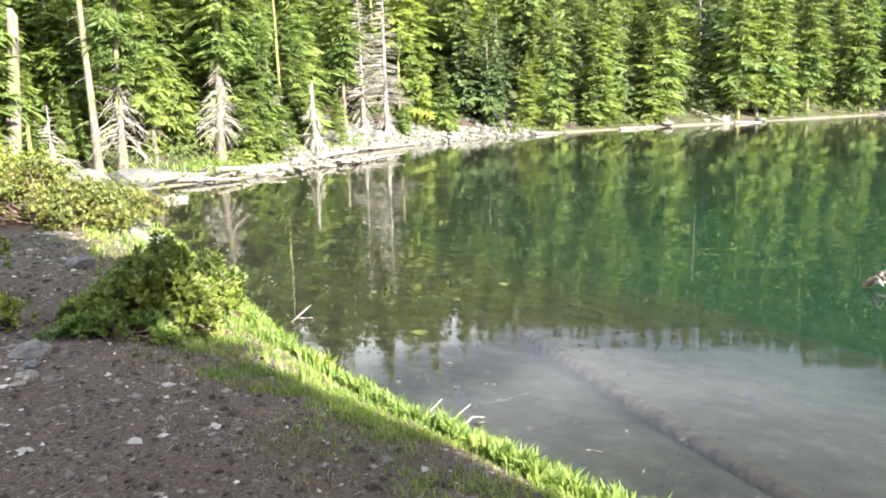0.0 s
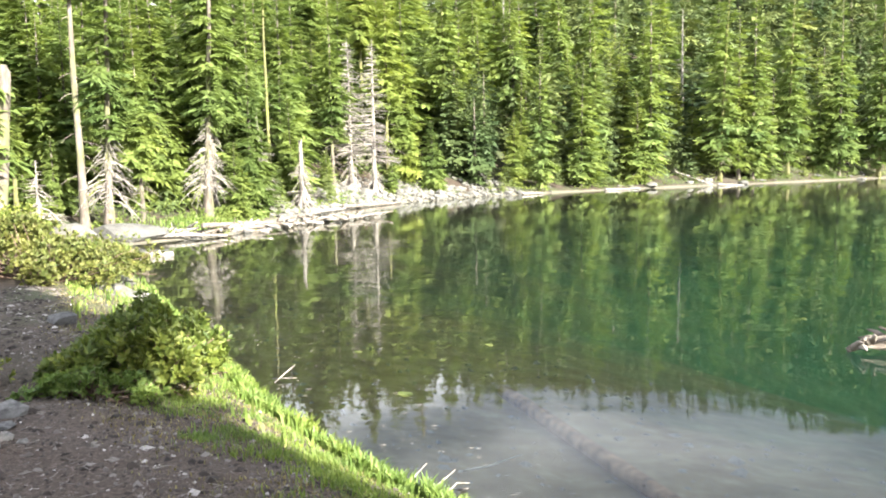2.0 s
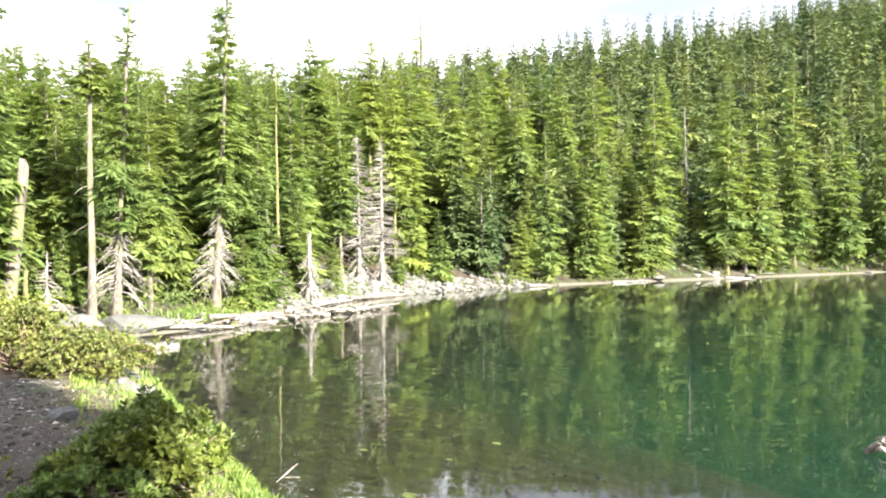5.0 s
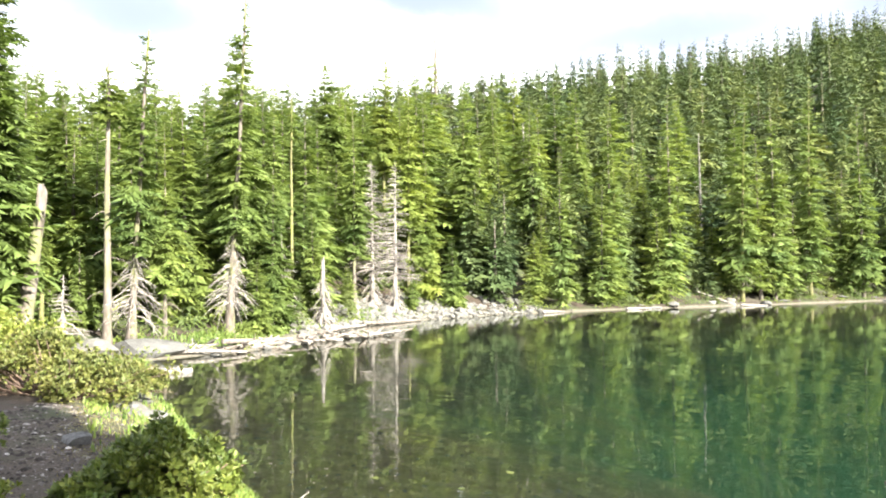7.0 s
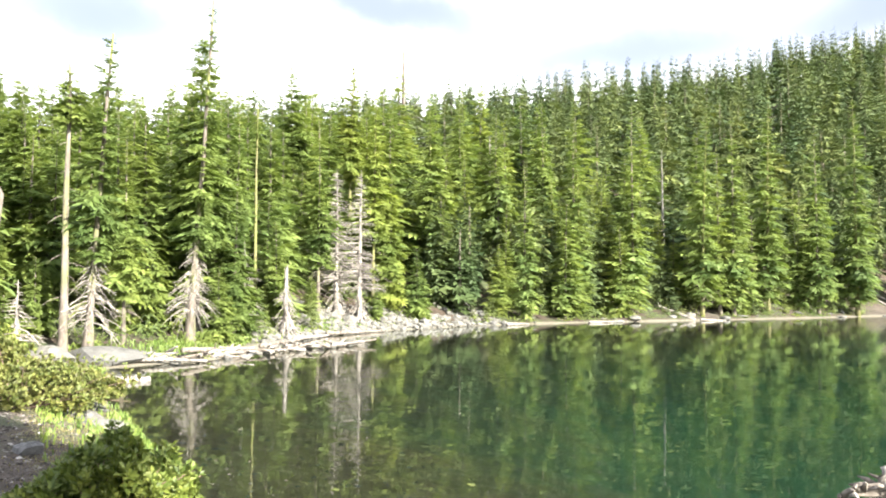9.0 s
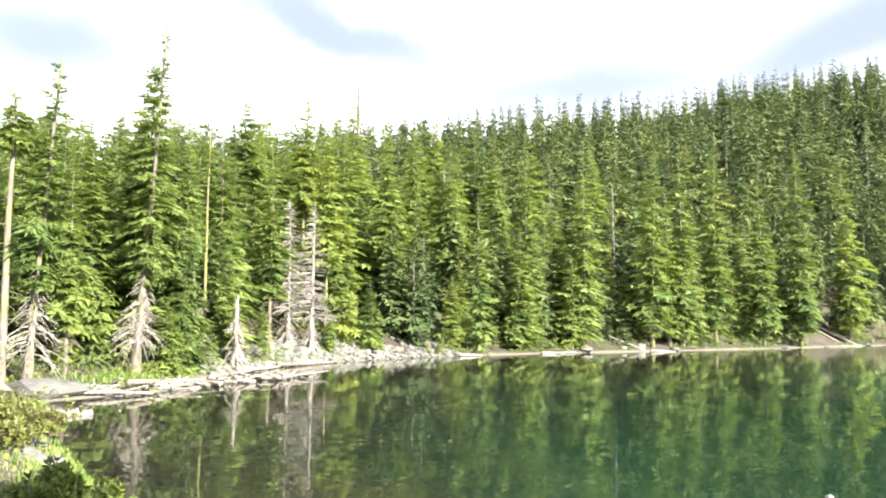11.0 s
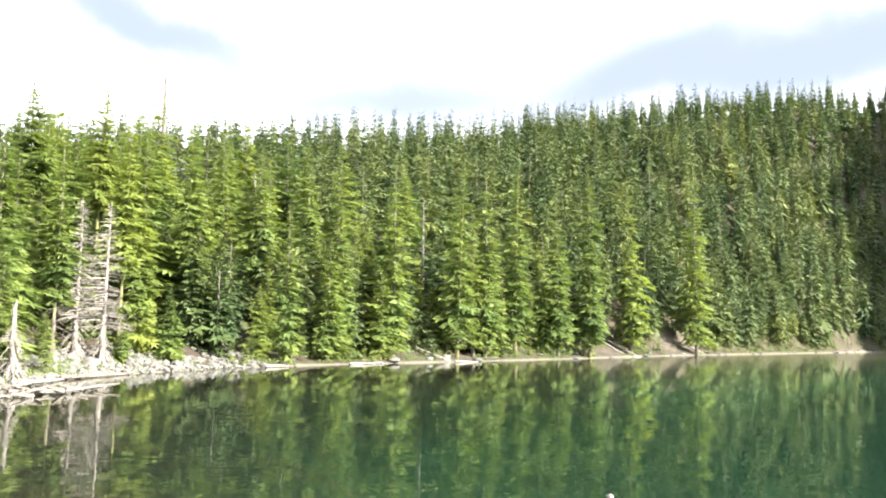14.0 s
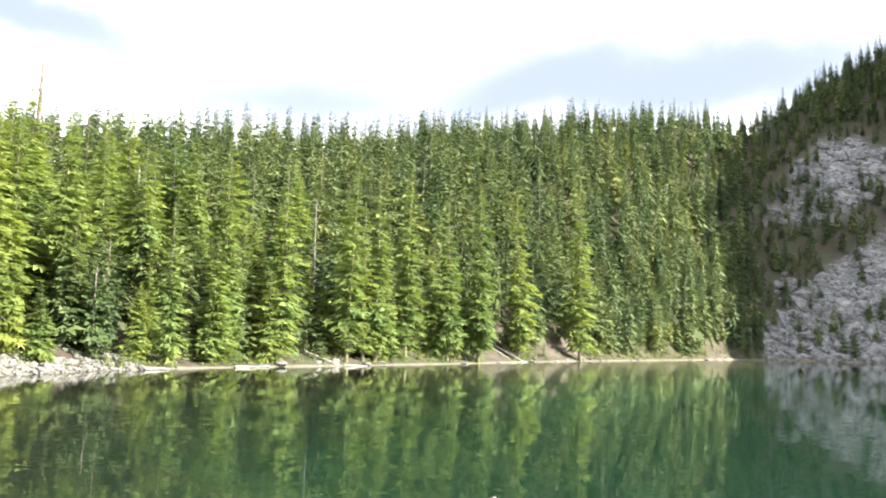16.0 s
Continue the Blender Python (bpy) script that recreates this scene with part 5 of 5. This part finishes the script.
# long logs lying on the opposite waterline
for k, (az, d, ln) in enumerate([(7.0, 51.2, 2.0), (13.0, 56.2, 2.6), (20.8, 62.9, 3.0), (33.0, 88.0, 4.0)]):
    x, y = polar(az, d)
    log("log", "pale log stranded on the opposite shore", (x, y, 0.12), (x + ln * 0.82, y + ln * 0.40, 0.03), 0.10, 0.05, MAT_DEAD, 150 + k, PILE)
for k, (az, d, up, ln) in enumerate([(33.2, 89.5, 2.6, 5.0), (33.9, 90.5, 2.2, 4.5), (38.5, 107.0, 2.0, 4.0), (20.4, 64.0, 1.2, 4.0)]):
    x, y = polar(az, d)
    log("log", "pale fallen trunk leaning on the opposite bank", (x, y, 0.0), (x - ln * 0.62, y + ln * 0.6, up), 0.16, 0.10, MAT_DEAD, 160 + k, PILE)
log("sunken_log", "brown sunken log slanting into deep water", (2.42, 3.5, -0.16), (0.86, 9.0, -0.42), 0.062, 0.085, MAT_SUNK, 170, "", 12, 0.05, 4)
log("sunken_log", "thin sunken pole on the lake bed", (2.4, 7.6, -0.75), (1.0, 8.6, -0.7), 0.03, 0.02, MAT_SUNK, 171, "", 8, 0.05, 0)
def driftwood_stump():
    """A jagged old root end, part sunken, with a worn upright knob and broken root arms."""
    rng = np.random.RandomState(172)
    e = tagged(new("driftwood"), "weathered grey driftwood stump with a pale knob in the lake", "log")
    e.location = (4.95, 8.85, 0.0)
    P = np.array([(0.0, 0.0, 0.02), (0.18, -0.03, 0.10), (0.42, -0.1, 0.13), (0.7, -0.2, 0.10), (1.0, -0.28, 0.12), (1.35, -0.42, 0.02)])
    part("trunk", mesh_of("trunk", *tube(P, [0.03, 0.06, 0.085, 0.12, 0.14, 0.12], 14, rng, 0.34), MAT_DRIFT), e)
    part("knob", mesh_of("knob", *tube([(0.50, -0.12, 0.12), (0.47, -0.10, 0.27), (0.50, -0.11, 0.36), (0.53, -0.12, 0.40)], [0.07, 0.05, 0.055, 0.02], 9, rng, 0.2), MAT_DEAD, True), e, "pale worn knob")
    for k in range(16):
        u = rng.uniform(0.05, 0.95)
        q = np.array([np.interp(u, np.linspace(0, 1, 6), P[:, j]) for j in range(3)])
        a, ln = rng.uniform(2.0, 5.6), rng.uniform(0.15, 0.42)
        d = np.array((math.cos(a), math.sin(a), rng.uniform(0.05, 0.6))) * ln
        part("root", mesh_of("root", *tube([q, q + d * 0.6 + (0, 0, 0.03), q + d], [0.045, 0.03, 0.008], 7, rng, 0.15), MAT_DEAD if k % 3 == 0 else MAT_BARK, True), e)


driftwood_stump()


def lily_pad(x, y, r, seed):
    rng = np.random.RandomState(seed)
    n = 14
    a = np.linspace(0.25, 6.05, n)
    ring = np.stack([np.cos(a) * r * rng.uniform(0.9, 1.08, n), np.sin(a) * r * 0.8 * rng.uniform(0.9, 1.08, n), rng.uniform(0.004, 0.012, n)], -1)
    v = np.concatenate([[(0, 0, 0.006)], ring, ring - (0, 0, 0.004), [(0, 0, 0.001)]])
    f = [(0, k, k + 1) for k in range(1, n)] + [(2 * n + 1, n + k + 1, n + k) for k in range(1, n)]
    f += [t for k in range(1, n) for t in ((k, n + k, n + k + 1), (k, n + k + 1, k + 1))]
    ob = tagged(new("lily_pad", mesh_of("lily_pad", v, f, MAT_DRYLEAF)), "yellow-green lily pad afloat on the lake", "leaf", "floating leaves")
    ob.matrix_basis = pose(x, y, 0.0, 0, 0, rng.uniform(0, 360))


for x, y, r in [(-0.27, 7.6, 0.09), (0.14, 8.9, 0.05), (-0.9, 9.4, 0.05), (0.75, 9.6, 0.06)]:
    lily_pad(x, y, r, int(1000 * y))


def stick(label, a, b, r, seed):
    rng = np.random.RandomState(seed)
    a, b = np.array(a, float), np.array(b, float)
    m = (a + b) / 2 + rng.uniform(-0.03, 0.03, 3)
    me = mesh_of("stick", *tube([a, m, b], [r, r * 0.9, r * 0.5], 6, rng, 0.1), MAT_DEAD, True)
    tagged(new("stick", me), label, "stick", "sticks in the shallows")


def build_sticks():
    rng = np.random.RandomState(73)
    for a, b in [((-0.22, 5.25, -0.03), (-0.05, 5.45, 0.14)), ((-0.12, 5.16, -0.03), (0.16, 5.42, 0.10)), ((0.10, 5.2, 0.03), (0.26, 5.36, 0.02)), ((0.14, 5.35, -0.02), (0.24, 5.2, 0.05)),
                 ((0.32, 4.72, -0.05), (0.32, 4.73, 0.11)), ((0.37, 4.72, -0.05), (0.37, 4.74, 0.10)), ((0.2, 5.9, -0.12), (0.75, 6.3, -0.15)), ((-1.7, 8.15, 0.0), (-1.5, 8.3, 0.15)), ((-1.75, 8.3, 0.0), (-1.45, 8.1, 0.06))]:
        stick("pale dry stick poking out of the shallows", a, b, 0.009, rng.randint(9999))
    # needles and bits of stem afloat near the edge, on the bed and on the path
    chunks = []
    x, y = along_shore(rng, 520, 4, 11, -1.7, 0.0, 0.6)
    for px, py in zip(x, y):
        if shore_distance(np.array([px]), np.array([py]))[0] > -0.02:
            continue
        a, ln = rng.uniform(0, 6.28), rng.uniform(0.006, 0.028)
        z = 0.004 if rng.random_sample() < 0.5 else float(ground_height(np.array([px]), np.array([py]))[0]) + 0.01
        d = np.array([math.cos(a), math.sin(a), 0]) * ln
        chunks.append(tube([np.array((px, py, z)) - d, np.array((px, py, z)) + d], [0.0022, 0.0012], 4))
    x, y = rng.uniform(-4.5, 0.6, 700), rng.uniform(2.2, 8.0, 700)
    s = shore_distance(x, y)
    z = ground_height(x, y, s)
    for k in np.nonzero(s > 0.3)[0]:
        a, ln = rng.uniform(0, 6.28), rng.uniform(0.01, 0.05)
        d = np.array([math.cos(a), math.sin(a), 0]) * ln
        c = np.array((x[k], y[k], z[k] + 0.008))
        chunks.append(tube([c - d, c + d], [0.003, 0.0015], 4))
    v, f = join(chunks)
    tagged(new("litter", mesh_of("litter", v, f, MAT_DEAD)), "dry needles and broken stems on path and water", "litter", kind="stuff")


build_sticks()
